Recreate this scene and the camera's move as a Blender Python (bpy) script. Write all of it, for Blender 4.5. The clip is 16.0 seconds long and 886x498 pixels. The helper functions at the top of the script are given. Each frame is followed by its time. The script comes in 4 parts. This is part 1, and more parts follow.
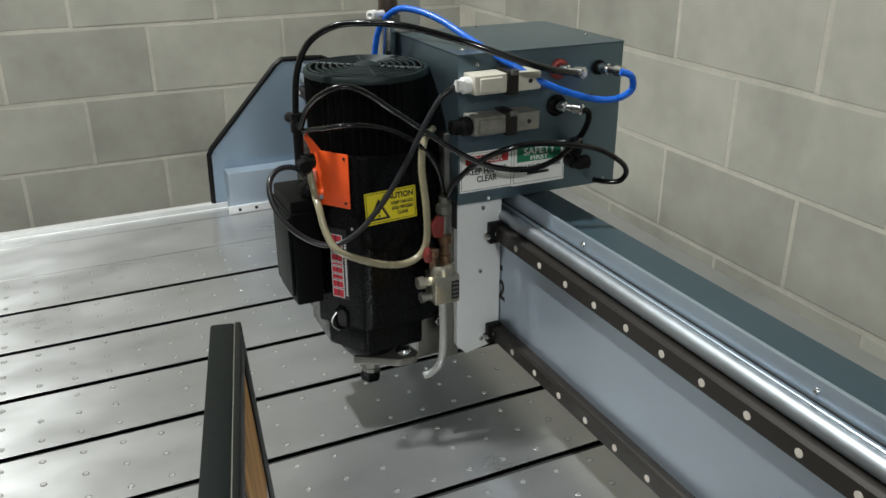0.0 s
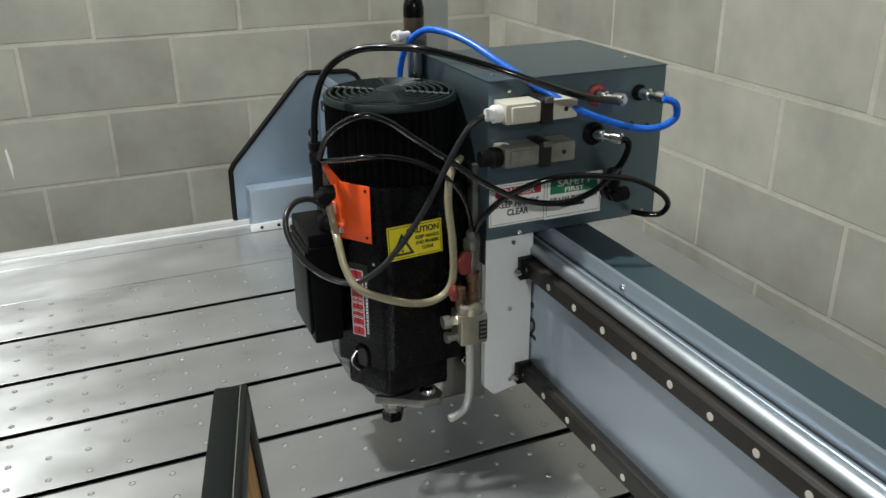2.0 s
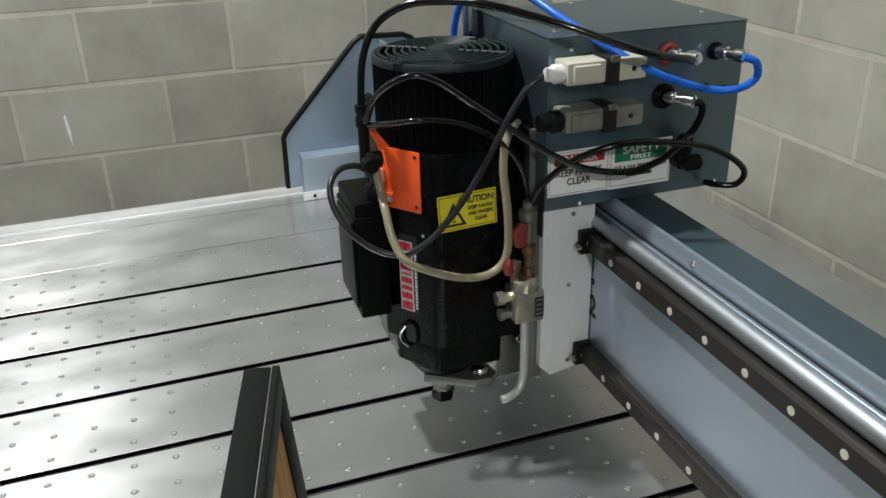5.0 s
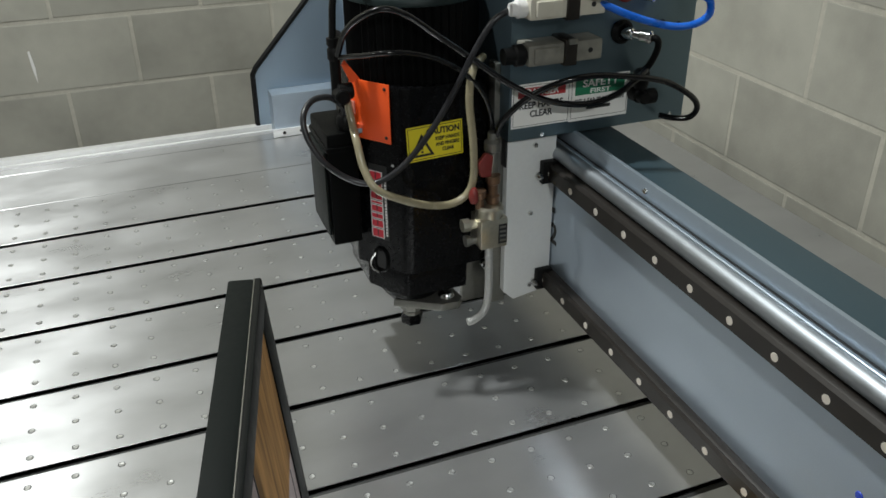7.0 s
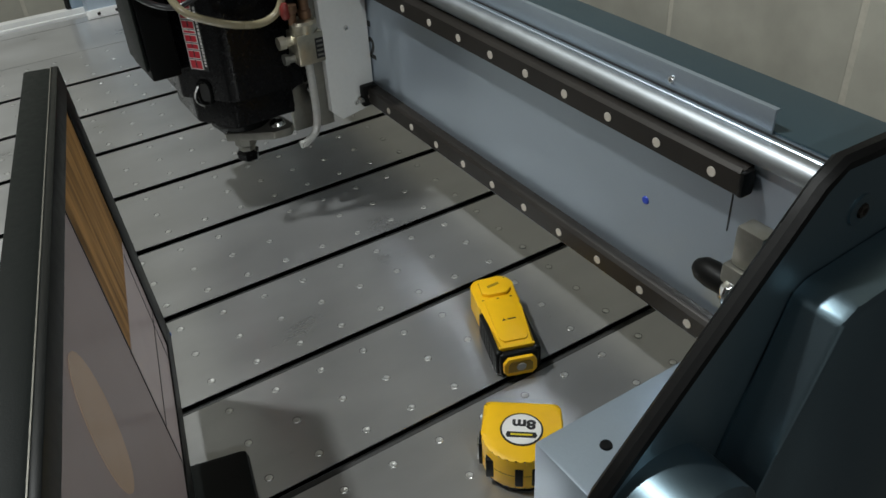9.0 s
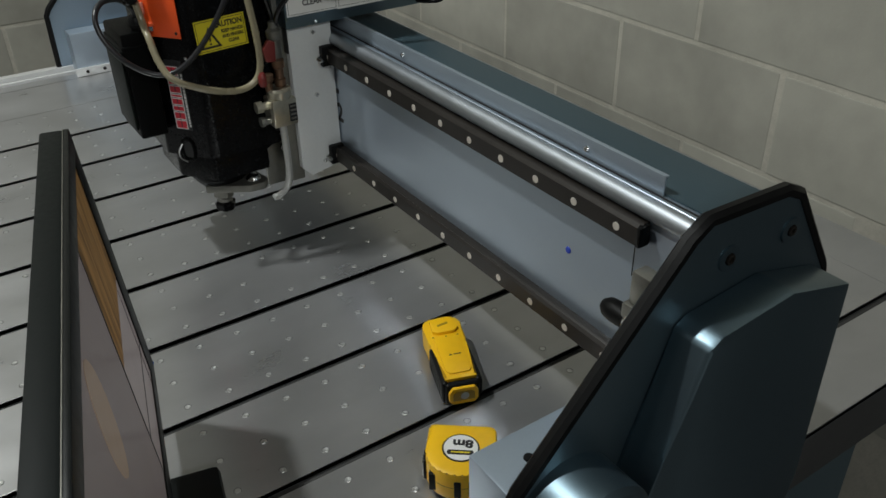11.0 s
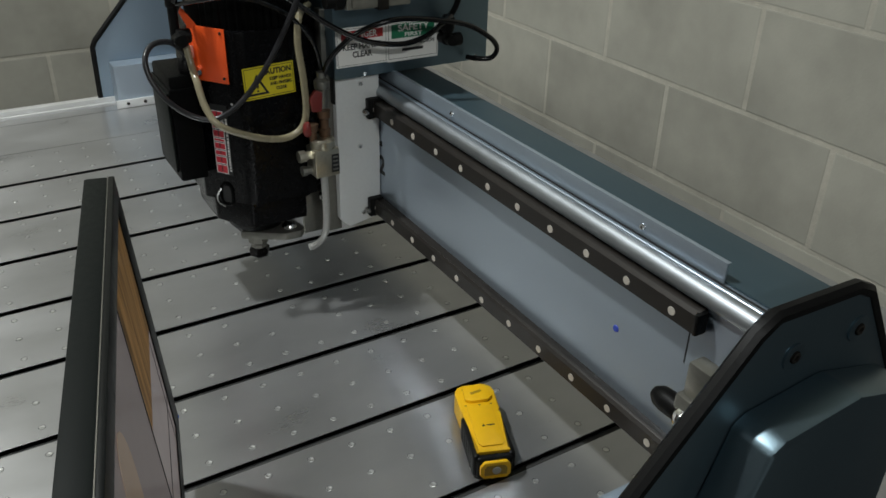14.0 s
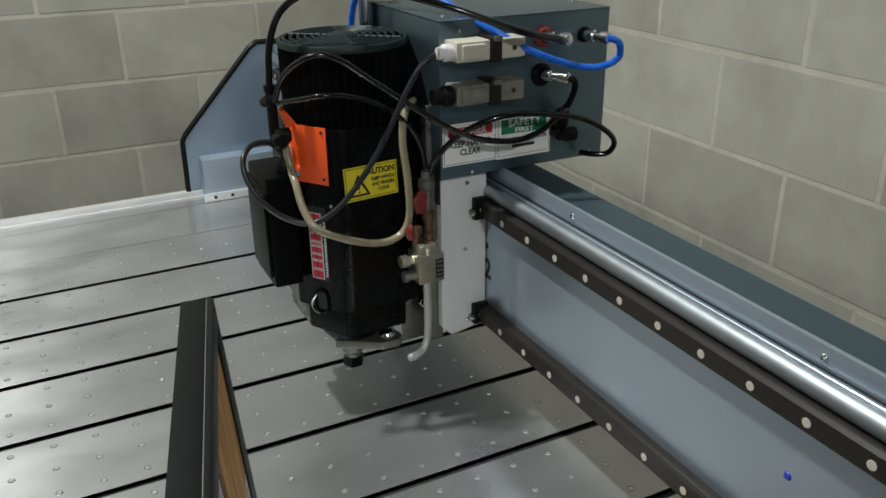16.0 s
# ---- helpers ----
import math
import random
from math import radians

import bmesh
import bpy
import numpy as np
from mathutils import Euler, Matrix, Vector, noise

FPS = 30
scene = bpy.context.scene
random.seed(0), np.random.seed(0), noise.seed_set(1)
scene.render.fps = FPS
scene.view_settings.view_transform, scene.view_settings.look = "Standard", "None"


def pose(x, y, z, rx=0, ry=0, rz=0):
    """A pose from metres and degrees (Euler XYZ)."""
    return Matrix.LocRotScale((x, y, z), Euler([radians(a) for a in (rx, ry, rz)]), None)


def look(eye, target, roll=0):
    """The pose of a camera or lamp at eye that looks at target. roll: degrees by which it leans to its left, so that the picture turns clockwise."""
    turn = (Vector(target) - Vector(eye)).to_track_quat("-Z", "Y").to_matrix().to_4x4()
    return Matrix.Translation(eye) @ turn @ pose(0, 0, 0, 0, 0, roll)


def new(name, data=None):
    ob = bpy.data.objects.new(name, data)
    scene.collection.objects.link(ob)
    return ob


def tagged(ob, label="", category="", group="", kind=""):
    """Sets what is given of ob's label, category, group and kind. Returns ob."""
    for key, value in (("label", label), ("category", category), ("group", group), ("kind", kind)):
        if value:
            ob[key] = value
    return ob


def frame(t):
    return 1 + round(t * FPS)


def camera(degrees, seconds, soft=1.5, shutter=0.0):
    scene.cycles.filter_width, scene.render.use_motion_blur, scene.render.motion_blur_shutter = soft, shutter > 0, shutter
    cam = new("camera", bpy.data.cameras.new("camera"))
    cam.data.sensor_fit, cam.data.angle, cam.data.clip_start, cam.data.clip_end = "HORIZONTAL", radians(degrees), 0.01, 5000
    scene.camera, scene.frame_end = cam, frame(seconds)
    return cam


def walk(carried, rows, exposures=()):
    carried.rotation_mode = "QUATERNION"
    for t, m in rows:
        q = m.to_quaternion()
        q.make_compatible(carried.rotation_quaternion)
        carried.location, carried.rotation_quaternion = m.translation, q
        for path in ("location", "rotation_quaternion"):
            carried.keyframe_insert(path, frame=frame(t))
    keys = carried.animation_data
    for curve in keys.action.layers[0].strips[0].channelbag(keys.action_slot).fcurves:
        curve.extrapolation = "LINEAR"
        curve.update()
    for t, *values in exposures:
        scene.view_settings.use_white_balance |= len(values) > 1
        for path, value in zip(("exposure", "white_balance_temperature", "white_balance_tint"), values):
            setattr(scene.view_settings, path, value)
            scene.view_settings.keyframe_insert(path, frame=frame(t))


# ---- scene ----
cam = camera(56.00, 16.0, soft=1.55)
PATH = [  # seconds, eye, a point ahead, roll
    (0.0, (-0.5149, -0.0218, 0.7259), (-0.1278, 0.8110, 0.3300), -0.20),
    (0.5, (-0.5212, -0.0462, 0.7631), (-0.1288, 0.7820, 0.3631), 0.71),
    (1.0, (-0.4916, -0.0383, 0.7749), (-0.1163, 0.7981, 0.3753), 0.30),
    (1.5, (-0.4825, -0.0052, 0.7655), (-0.1172, 0.8372, 0.3694), -0.26),
    (2.0, (-0.4803, 0.0530, 0.7386), (-0.1228, 0.8999, 0.3450), -0.52),
    (2.5, (-0.4868, 0.0934, 0.7324), (-0.1360, 0.9428, 0.3380), -0.20),
    (3.0, (-0.4655, 0.0976, 0.7409), (-0.1179, 0.9477, 0.3453), 0.16),
    (3.5, (-0.4498, 0.0636, 0.7676), (-0.1206, 0.9151, 0.3594), -0.06),
    (4.0, (-0.4259, 0.0528, 0.7615), (-0.1269, 0.9131, 0.3487), -1.07),
    (4.5, (-0.4364, 0.0682, 0.7456), (-0.1453, 0.9287, 0.3274), -1.32),
    (4.7, (-0.4434, 0.0843, 0.7337), (-0.1559, 0.9442, 0.3119), -1.57),
    (5.2, (-0.4584, 0.1138, 0.7026), (-0.1738, 0.9713, 0.2739), -1.62),
    (5.7, (-0.4822, 0.1167, 0.6915), (-0.1924, 0.9623, 0.2431), -1.06),
    (6.2, (-0.4765, 0.0960, 0.6928), (-0.1856, 0.9295, 0.2230), -0.92),
    (6.8, (-0.4694, 0.0601, 0.7128), (-0.1657, 0.8810, 0.2292), -0.61),
    (7.0, (-0.4700, 0.0550, 0.7189), (-0.1599, 0.8727, 0.2339), -0.60),
    (7.5, (-0.4665, 0.0516, 0.7241), (-0.1592, 0.8668, 0.2331), -1.35),
    (8.0, (-0.4609, 0.0264, 0.6998), (-0.1227, 0.8290, 0.2084), -1.76),
    (8.5, (-0.4585, -0.0129, 0.6427), (-0.0485, 0.7031, 0.0776), -1.85),
    (9.0, (-0.4722, -0.0593, 0.6307), (-0.0563, 0.6407, 0.0501), -3.36),
    (9.5, (-0.4828, -0.0963, 0.6374), (-0.0642, 0.6146, 0.0723), -3.87),
    (9.7, (-0.4874, -0.1153, 0.6398), (-0.0559, 0.5981, 0.0877), -3.10),
    (10.2, (-0.4967, -0.1498, 0.6615), (-0.0463, 0.5640, 0.1252), -1.65),
    (10.7, (-0.5095, -0.1648, 0.6855), (-0.0418, 0.5425, 0.1555), -1.01),
    (11.2, (-0.5075, -0.1625, 0.6914), (-0.0506, 0.5535, 0.1637), -1.63),
    (11.8, (-0.5014, -0.1394, 0.6697), (-0.0605, 0.5896, 0.1461), -2.84),
    (12.0, (-0.4993, -0.1315, 0.6620), (-0.0559, 0.5977, 0.1408), -2.93),
    (12.5, (-0.4901, -0.1192, 0.6478), (-0.0554, 0.6211, 0.1350), -3.24),
    (13.0, (-0.4913, -0.1144, 0.6493), (-0.0516, 0.6290, 0.1454), -2.76),
    (13.5, (-0.4959, -0.1175, 0.6710), (-0.0427, 0.6214, 0.1724), -0.92),
    (14.0, (-0.5106, -0.1163, 0.7009), (-0.0527, 0.6273, 0.2137), 1.53),
    (14.5, (-0.5212, -0.0943, 0.7240), (-0.0806, 0.6673, 0.2488), 2.36),
    (15.0, (-0.5040, -0.0667, 0.7236), (-0.0823, 0.7165, 0.2667), 1.39),
    (15.5, (-0.5044, -0.0305, 0.7083), (-0.0920, 0.7748, 0.2825), 0.07),
    (16.0, (-0.5055, 0.0071, 0.6881), (-0.0990, 0.8275, 0.2860), -0.70),
]

walk(cam, [(t, look(eye, ahead, roll)) for t, eye, ahead, roll in PATH],
     exposures=[(0.0, -0.11, 6500, 10), (4.5, -0.14, 6500, 10), (7.0, -0.34, 6500, 10), (8.0, -0.41, 6500, 10), (8.6, -0.54, 6500, 10), (9.0, -0.64, 6500, 10), (9.5, -0.82, 6500, 10),
                (12.5, -0.80, 6500, 10), (13.5, -0.74, 6500, 10), (14.5, -0.60, 6500, 10), (15.5, -0.41, 6500, 10), (16.0, -0.36, 6500, 10)])

# ---- world and lamps ----
world = bpy.data.worlds.new("world")
scene.world = world
world.use_nodes = True
world.node_tree.nodes["Background"].inputs[0].default_value = (0.6, 0.65, 0.7, 1)
world.node_tree.nodes["Background"].inputs[1].default_value = 0.06

CEILING = 3.3


def lamp(x, y, watts, size, warm=(0.955, 1.0, 0.99)):
    data = bpy.data.lights.new("key_fill_lamp", "AREA")
    data.shape, data.size, data.energy, data.color = "DISK", size, watts, warm
    ob = new("key_fill_light", data)
    ob.matrix_world = Matrix.Translation((x, y, CEILING - 0.14))
    return ob


# first lamp inferred from cast shadows; the other two are unseen fills, added
LAMPS = [(-1.34, 1.45, 146, 0.15), (-1.2, -4.3, 215, 0.30), (-4.6, 1.3, 30, 0.30)]
for lx, ly, lw, ls in LAMPS:
    lamp(lx, ly, lw, ls)


# ---- materials ----
def material(name, colour, rough=0.5, metal=0.0, scale=40.0, vary=0.15, bump=0.0, bump_scale=200.0,
             stretch=(1, 1, 1), big=3.0, big_vary=0.0, rough_vary=0.08, per_object=0.0, aniso=0.0, tangent=None,
             emit=0.0, coat=0.0, alpha_trans=0.0, spec=0.5, big_stretch=None, rough_big=0.0):
    m = bpy.data.materials.new(name)
    m.use_nodes = True
    nt = m.node_tree
    n, l = nt.nodes, nt.links
    p = n["Principled BSDF"]
    p.inputs["Metallic"].default_value = metal
    p.inputs["Specular IOR Level"].default_value = spec
    p.inputs["Coat Weight"].default_value = coat
    p.inputs["Transmission Weight"].default_value = alpha_trans
    geo = n.new("ShaderNodeNewGeometry")
    mapping = n.new("ShaderNodeMapping")
    mapping.inputs["Scale"].default_value = stretch
    l.new(geo.outputs["Position"], mapping.inputs["Vector"])

    wide = mapping
    if big_stretch:
        wide = n.new("ShaderNodeMapping")
        wide.inputs["Scale"].default_value = big_stretch
        l.new(geo.outputs["Position"], wide.inputs["Vector"])

    def tex(s, detail=4.0, source=None):
        t = n.new("ShaderNodeTexNoise")
        t.inputs["Scale"].default_value = s
        t.inputs["Detail"].default_value = detail
        l.new((source or mapping).outputs["Vector"], t.inputs["Vector"])
        return t

    def math_node(op, a, b):
        k = n.new("ShaderNodeMath")
        k.operation = op
        for i, v in enumerate((a, b)):
            if isinstance(v, (int, float)):
                k.inputs[i].default_value = v
            else:
                l.new(v, k.inputs[i])
        return k.outputs[0]

    fine, large = tex(scale), tex(big, 3.0, wide)
    f = math_node("MULTIPLY", math_node("SUBTRACT", fine.outputs[0], 0.5), 2 * vary)
    g = math_node("MULTIPLY", math_node("SUBTRACT", large.outputs[0], 0.5), 2 * big_vary)
    total = math_node("ADD", math_node("ADD", f, g), 1.0)
    if per_object:
        info = n.new("ShaderNodeObjectInfo")
        r = math_node("MULTIPLY", math_node("SUBTRACT", info.outputs["Random"], 0.5), 2 * per_object)
        total = math_node("ADD", total, r)
    mix = n.new("ShaderNodeVectorMath")
    mix.operation = "SCALE"
    mix.inputs[0].default_value = colour
    l.new(total, mix.inputs["Scale"])
    l.new(mix.outputs[0], p.inputs["Base Color"])
    coarse = math_node("MULTIPLY", math_node("SUBTRACT", large.outputs[0], 0.5), 2 * rough_big)
    grain = math_node("MULTIPLY", math_node("SUBTRACT", fine.outputs[0], 0.5), 2 * rough_vary)
    l.new(math_node("ADD", math_node("ADD", grain, coarse), rough), p.inputs["Roughness"])
    if bump:
        b = n.new("ShaderNodeBump")
        b.inputs["Strength"].default_value = bump
        b.inputs["Distance"].default_value = 0.002
        l.new(tex(bump_scale, 5.0).outputs[0], b.inputs["Height"])
        l.new(b.outputs[0], p.inputs["Normal"])
    if aniso:
        p.inputs["Anisotropic"].default_value = aniso
        t = n.new("ShaderNodeCombineXYZ")
        for i in range(3):
            t.inputs[i].default_value = tangent[i]
        l.new(t.outputs[0], p.inputs["Tangent"])
    if emit:
        l.new(mix.outputs[0], p.inputs["Emission Color"])
        p.inputs["Emission Strength"].default_value = emit
    return m


M_BLOCK = material("concrete_block", (0.362, 0.350, 0.300), 0.9, scale=28, vary=0.10, bump=0.16, bump_scale=180,
                   big=4.5, big_vary=0.38, per_object=0.10, spec=0.25)
M_MORTAR = material("mortar", (0.46, 0.435, 0.37), 0.95, big=9, big_vary=0.25, scale=90, vary=0.15, bump=0.5, bump_scale=200, spec=0.2)
M_FLOOR = material("concrete_floor", (0.08, 0.078, 0.075), 0.6, scale=8, vary=0.15, bump=0.1)
M_PLASTER = material("plaster", (0.35, 0.35, 0.34), 0.9, scale=20, vary=0.06)
M_GREYWALL = material("grey_workshop_wall", (0.22, 0.22, 0.21), 0.9, scale=20, vary=0.1)
M_BED = material("brushed_aluminium", (0.45, 0.45, 0.45), 0.33, 0.74, scale=30, vary=0.045, stretch=(2, 40, 1), big=6, big_stretch=(1.0, 1.8, 1),
                 big_vary=0.24, rough_big=0.13, rough_vary=0.05, per_object=0.03, aniso=0.86, tangent=(0, 1, 0))
M_SLOT = material("slot_dark_metal", (0.045, 0.045, 0.044), 0.6, 0.2)
M_EDGE = material("bright_aluminium", (0.80, 0.80, 0.79), 0.36, 0.55, scale=20, vary=0.05)
M_INSERT = material("insert_metal", (0.62, 0.62, 0.61), 0.34, 0.8, scale=300, vary=0.2)
# dark tone in place of shade in the inserts' recesses
M_GROOVESHADE = material("groove_shade", (0.07, 0.07, 0.07), 0.5, 0.5)
M_BEAM = material("blue_grey_paint", (0.46, 0.53, 0.61), 0.32, 0.80, scale=700, vary=0.05, big=6, big_vary=0.06,
                  rough_vary=0.06)
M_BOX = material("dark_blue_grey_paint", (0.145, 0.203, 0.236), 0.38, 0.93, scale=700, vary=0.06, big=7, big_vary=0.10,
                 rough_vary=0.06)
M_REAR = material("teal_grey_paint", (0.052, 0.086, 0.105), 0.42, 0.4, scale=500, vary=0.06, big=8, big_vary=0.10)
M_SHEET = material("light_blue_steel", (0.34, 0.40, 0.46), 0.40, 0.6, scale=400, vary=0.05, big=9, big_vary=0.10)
# lighter copy of the side plate paint, reflected light put into its colour
M_PLATELIT = material("side_plate_paint_lit", (0.215, 0.275, 0.335), 0.36, 0.75, scale=500, vary=0.06, big=7, big_vary=0.10)
M_BARE = material("bare_steel", (0.35, 0.375, 0.40), 0.46, 1.0, scale=60, vary=0.10, stretch=(1, 1, 1), big=12,
                  big_vary=0.12)
M_RAIL = material("oiled_rail_steel", (0.019, 0.016, 0.0135), 0.42, 0.2, spec=0.3, scale=120, vary=0.25, big=14, big_vary=0.25)
M_PLUG = material("rail_plug", (0.62, 0.57, 0.50), 0.45, 0.3, scale=300, vary=0.10)
M_WHITE = material("pale_plate", (0.68, 0.69, 0.68), 0.45, 0.15, scale=200, vary=0.05, big=10, big_vary=0.06)
M_BLACK = material("black_enamel", (0.0022, 0.0022, 0.0026), 0.26, 0.0, spec=0.18, scale=200, vary=0.2, bump=0.05, bump_scale=700)
M_CAST = material("black_cast_iron", (0.0020, 0.0022, 0.0022), 0.45, 0.0, spec=0.08, scale=200, vary=0.3, bump=0.15, bump_scale=500)
M_FAN = material("dark_green_fan_cover", (0.011, 0.019, 0.019), 0.48, 0.0, spec=0.22, scale=200, vary=0.2)
M_RUBBER = material("black_rubber", (0.0045, 0.0045, 0.0045), 0.45, spec=0.16, scale=150, vary=0.2, bump=0.08, bump_scale=400)
M_HOSE = material("black_hose", (0.004, 0.004, 0.0045), 0.16, scale=100, vary=0.2)
M_GREYCABLE = material("grey_cable", (0.017, 0.017, 0.019), 0.32, scale=100, vary=0.1)
M_BLUE = material("blue_hose", (0.012, 0.13, 0.62), 0.28, scale=60, vary=0.05)
M_CLEAR = material("yellowed_clear_hose", (0.27, 0.235, 0.15), 0.25, scale=80, vary=0.15, coat=0.4)
M_CHROME = material("chrome", (0.75, 0.75, 0.74), 0.15, 1.0, scale=100, vary=0.05)
M_NICKEL = material("nickel_brass", (0.50, 0.47, 0.38), 0.32, 0.9, scale=200, vary=0.2, big=40, big_vary=0.2)
M_COPPER = material("tarnished_copper", (0.20, 0.12, 0.075), 0.4, 0.8, scale=150, vary=0.3)
M_RED = material("red_plastic", (0.17, 0.022, 0.018), 0.4, scale=100, vary=0.1)
M_DULLRED = material("dull_red_plastic", (0.22, 0.03, 0.025), 0.5, scale=100, vary=0.1)
M_ORANGE = material("orange_enamel", (0.90, 0.10, 0.014), 0.45, scale=60, vary=0.06)
M_PINK = material("faded_pink_tape", (0.65, 0.22, 0.16), 0.7, scale=80, vary=0.15)
M_BEIGE = material("beige_plastic", (0.52, 0.49, 0.41), 0.5, scale=120, vary=0.08)
# dirt blotches, plus the upper hood's shadow put into the colour
M_SHADEDBEIGE = material("shaded_dirty_beige", (0.17, 0.165, 0.14), 0.5, scale=70, vary=0.5, big=30, big_vary=0.5)
M_STEELDULL = material("dull_steel", (0.24, 0.235, 0.21), 0.4, 0.8, scale=150, vary=0.2)
M_YELLOW = material("yellow_plastic", (0.86, 0.49, 0.004), 0.38, scale=120, vary=0.05, bump=0.03, bump_scale=700)
M_AMBER = material("dark_amber_plastic", (0.33, 0.20, 0.010), 0.35, scale=120, vary=0.15)
M_STICKER = material("yellow_sticker", (0.72, 0.60, 0.02), 0.45, scale=60, vary=0.05)
M_PAPER = material("white_sticker", (0.80, 0.79, 0.76), 0.45, scale=60, vary=0.06)
# print, and black that stands in for shade in gaps and holes
M_INKGAP = material("ink_and_gap_black", (0.012, 0.012, 0.012), 0.5)
M_SIGNRED = material("sign_red", (0.38, 0.018, 0.02), 0.45)
M_SIGNGREEN = material("sign_green", (0.01, 0.17, 0.08), 0.45)
M_BADGERED = material("badge_red", (0.60, 0.02, 0.04), 0.45)
M_BADGEWHITE = material("badge_white", (0.75, 0.74, 0.72), 0.45)
M_SMUDGE = material("grey_wipe", (0.36, 0.36, 0.35), 0.5, scale=90, vary=0.2)
M_BLUEDOT = material("blue_paint_mark", (0.02, 0.06, 0.5), 0.4)
M_BEZEL = material("black_bezel", (0.005, 0.006, 0.006), 0.35, spec=0.18, scale=100, vary=0.1)
M_MONTOP = material("dark_grey_plastic", (0.0055, 0.0075, 0.007), 0.5, spec=0.12, scale=200, vary=0.15, bump=0.06, bump_scale=900)
M_SCREEN = material("screen_grey", (0.26, 0.22, 0.215), 0.25, scale=6, vary=0.06, emit=0.30, spec=0.1)
M_POSTPLATE = material("grey_plate", (0.40, 0.40, 0.37), 0.5, 0.0, scale=40, vary=0.1)
M_SCREENB = material("screen_wood", (0.24, 0.135, 0.05), 0.6, spec=0.1, scale=10, vary=1.3, stretch=(5, 9, 0.8), big=14, big_vary=0.6, emit=0.35)
M_SCREENC = material("screen_tan", (0.36, 0.26, 0.185), 0.25, scale=9, vary=0.15, emit=0.30)
M_SCREENW = material("screen_pale", (0.34, 0.29, 0.285), 0.25, scale=9, vary=0.1, emit=0.35)
M_DARKWALL = material("dark_reflection_wall", (0.045, 0.045, 0.045), 0.9, scale=20, vary=0.1)
M_BRAID = material("pale_braid", (0.50, 0.50, 0.48), 0.4, 0.5, scale=300, vary=0.2)
M_SLEEVE = material("brown_sleeve", (0.075, 0.055, 0.038), 0.4, 0.4, scale=90, vary=0.3)
M_LAMP = material("lamp_glow", (1.0, 0.95, 0.86), 0.5, emit=9.0)
M_LAMPBODY = material("lamp_body", (0.5, 0.5, 0.5), 0.4, 0.5)


# ---- builders ----
def mesh_from(name, bm, mat, smooth=False):
    me = bpy.data.meshes.new(name)
    bmesh.ops.recalc_face_normals(bm, faces=bm.faces)
    bm.to_mesh(me)
    bm.free()
    me.materials.append(mat)
    if smooth:
        for p in me.polygons:
            p.use_smooth = True
        try:
            me.set_sharp_from_angle(angle=radians(38))
        except AttributeError:
            pass
    return me


def thing(name, base, label, category, group="", kind=""):
    ob = new(name)
    ob.empty_display_size = 0.05
    ob.location = base
    return tagged(ob, label, category, group, kind)


def place_under(ob, parent):
    ob.parent = parent
    # parts stand at the world's origin, so only a thing's own place is taken back
    ob.matrix_parent_inverse = Matrix.Translation(parent.location).inverted()


def part(name, bm, mat, parent, label="", smooth=True):
    ob = new(name, mesh_from(name, bm, mat, smooth))
    if parent is not None:
        place_under(ob, parent)
    if label:
        ob["label"] = label
    return ob


def box(lo, hi, bevel=0.0, seg=2, bm=None):
    own = bm is None
    bm = bmesh.new() if own else bm
    lo, hi = Vector(lo), Vector(hi)
    r = bmesh.ops.create_cube(bm, size=1.0)
    d = hi - lo
    bmesh.ops.transform(bm, verts=r["verts"], matrix=Matrix.Translation((lo + hi) / 2) @ Matrix.Diagonal((*d, 1)))
    if bevel:
        es = list({e for v in r["verts"] for e in v.link_edges})
        bmesh.ops.bevel(bm, geom=es, offset=bevel, segments=seg, affect="EDGES", profile=0.6)
    return bm


AX = {"x": Matrix.Rotation(radians(90), 4, "Y"), "y": Matrix.Rotation(radians(-90), 4, "X"), "z": Matrix.Identity(4)}


def lathe(profile, axis="z", at=(0, 0, 0), seg=24, bm=None, turn=None):
    """profile: (radius, height) pairs along the axis."""
    bm = bmesh.new() if bm is None else bm
    m = Matrix.Translation(at) @ (turn if turn is not None else AX[axis])
    rings = []
    for r, h in profile:
        if r < 1e-6:
            rings.append([bm.verts.new(m @ Vector((0, 0, h)))])
        else:
            rings.append([bm.verts.new(m @ Vector((r * math.cos(2 * math.pi * k / seg), r * math.sin(2 * math.pi * k / seg), h)))
                          for k in range(seg)])
    for a, b in zip(rings, rings[1:]):
        for k in range(seg):
            k2 = (k + 1) % seg
            if len(a) == 1 and len(b) == 1:
                continue
            if len(a) == 1:
                bm.faces.new((a[0], b[k], b[k2]))
            elif len(b) == 1:
                bm.faces.new((a[k], b[0], a[k2]))
            else:
                bm.faces.new((a[k], b[k], b[k2], a[k2]))
    for ring in (rings[0], rings[-1]):
        if len(ring) > 2:
            bm.faces.new(ring)
    return bm


def tower(r, h, bevel=None, **kw):
    """A capped round post of radius r and height h with softened rims."""
    c = min(r, h) * 0.18 if bevel is None else bevel
    return lathe([(r - c, 0), (r, c), (r, h - c), (r - c, h)], **kw)


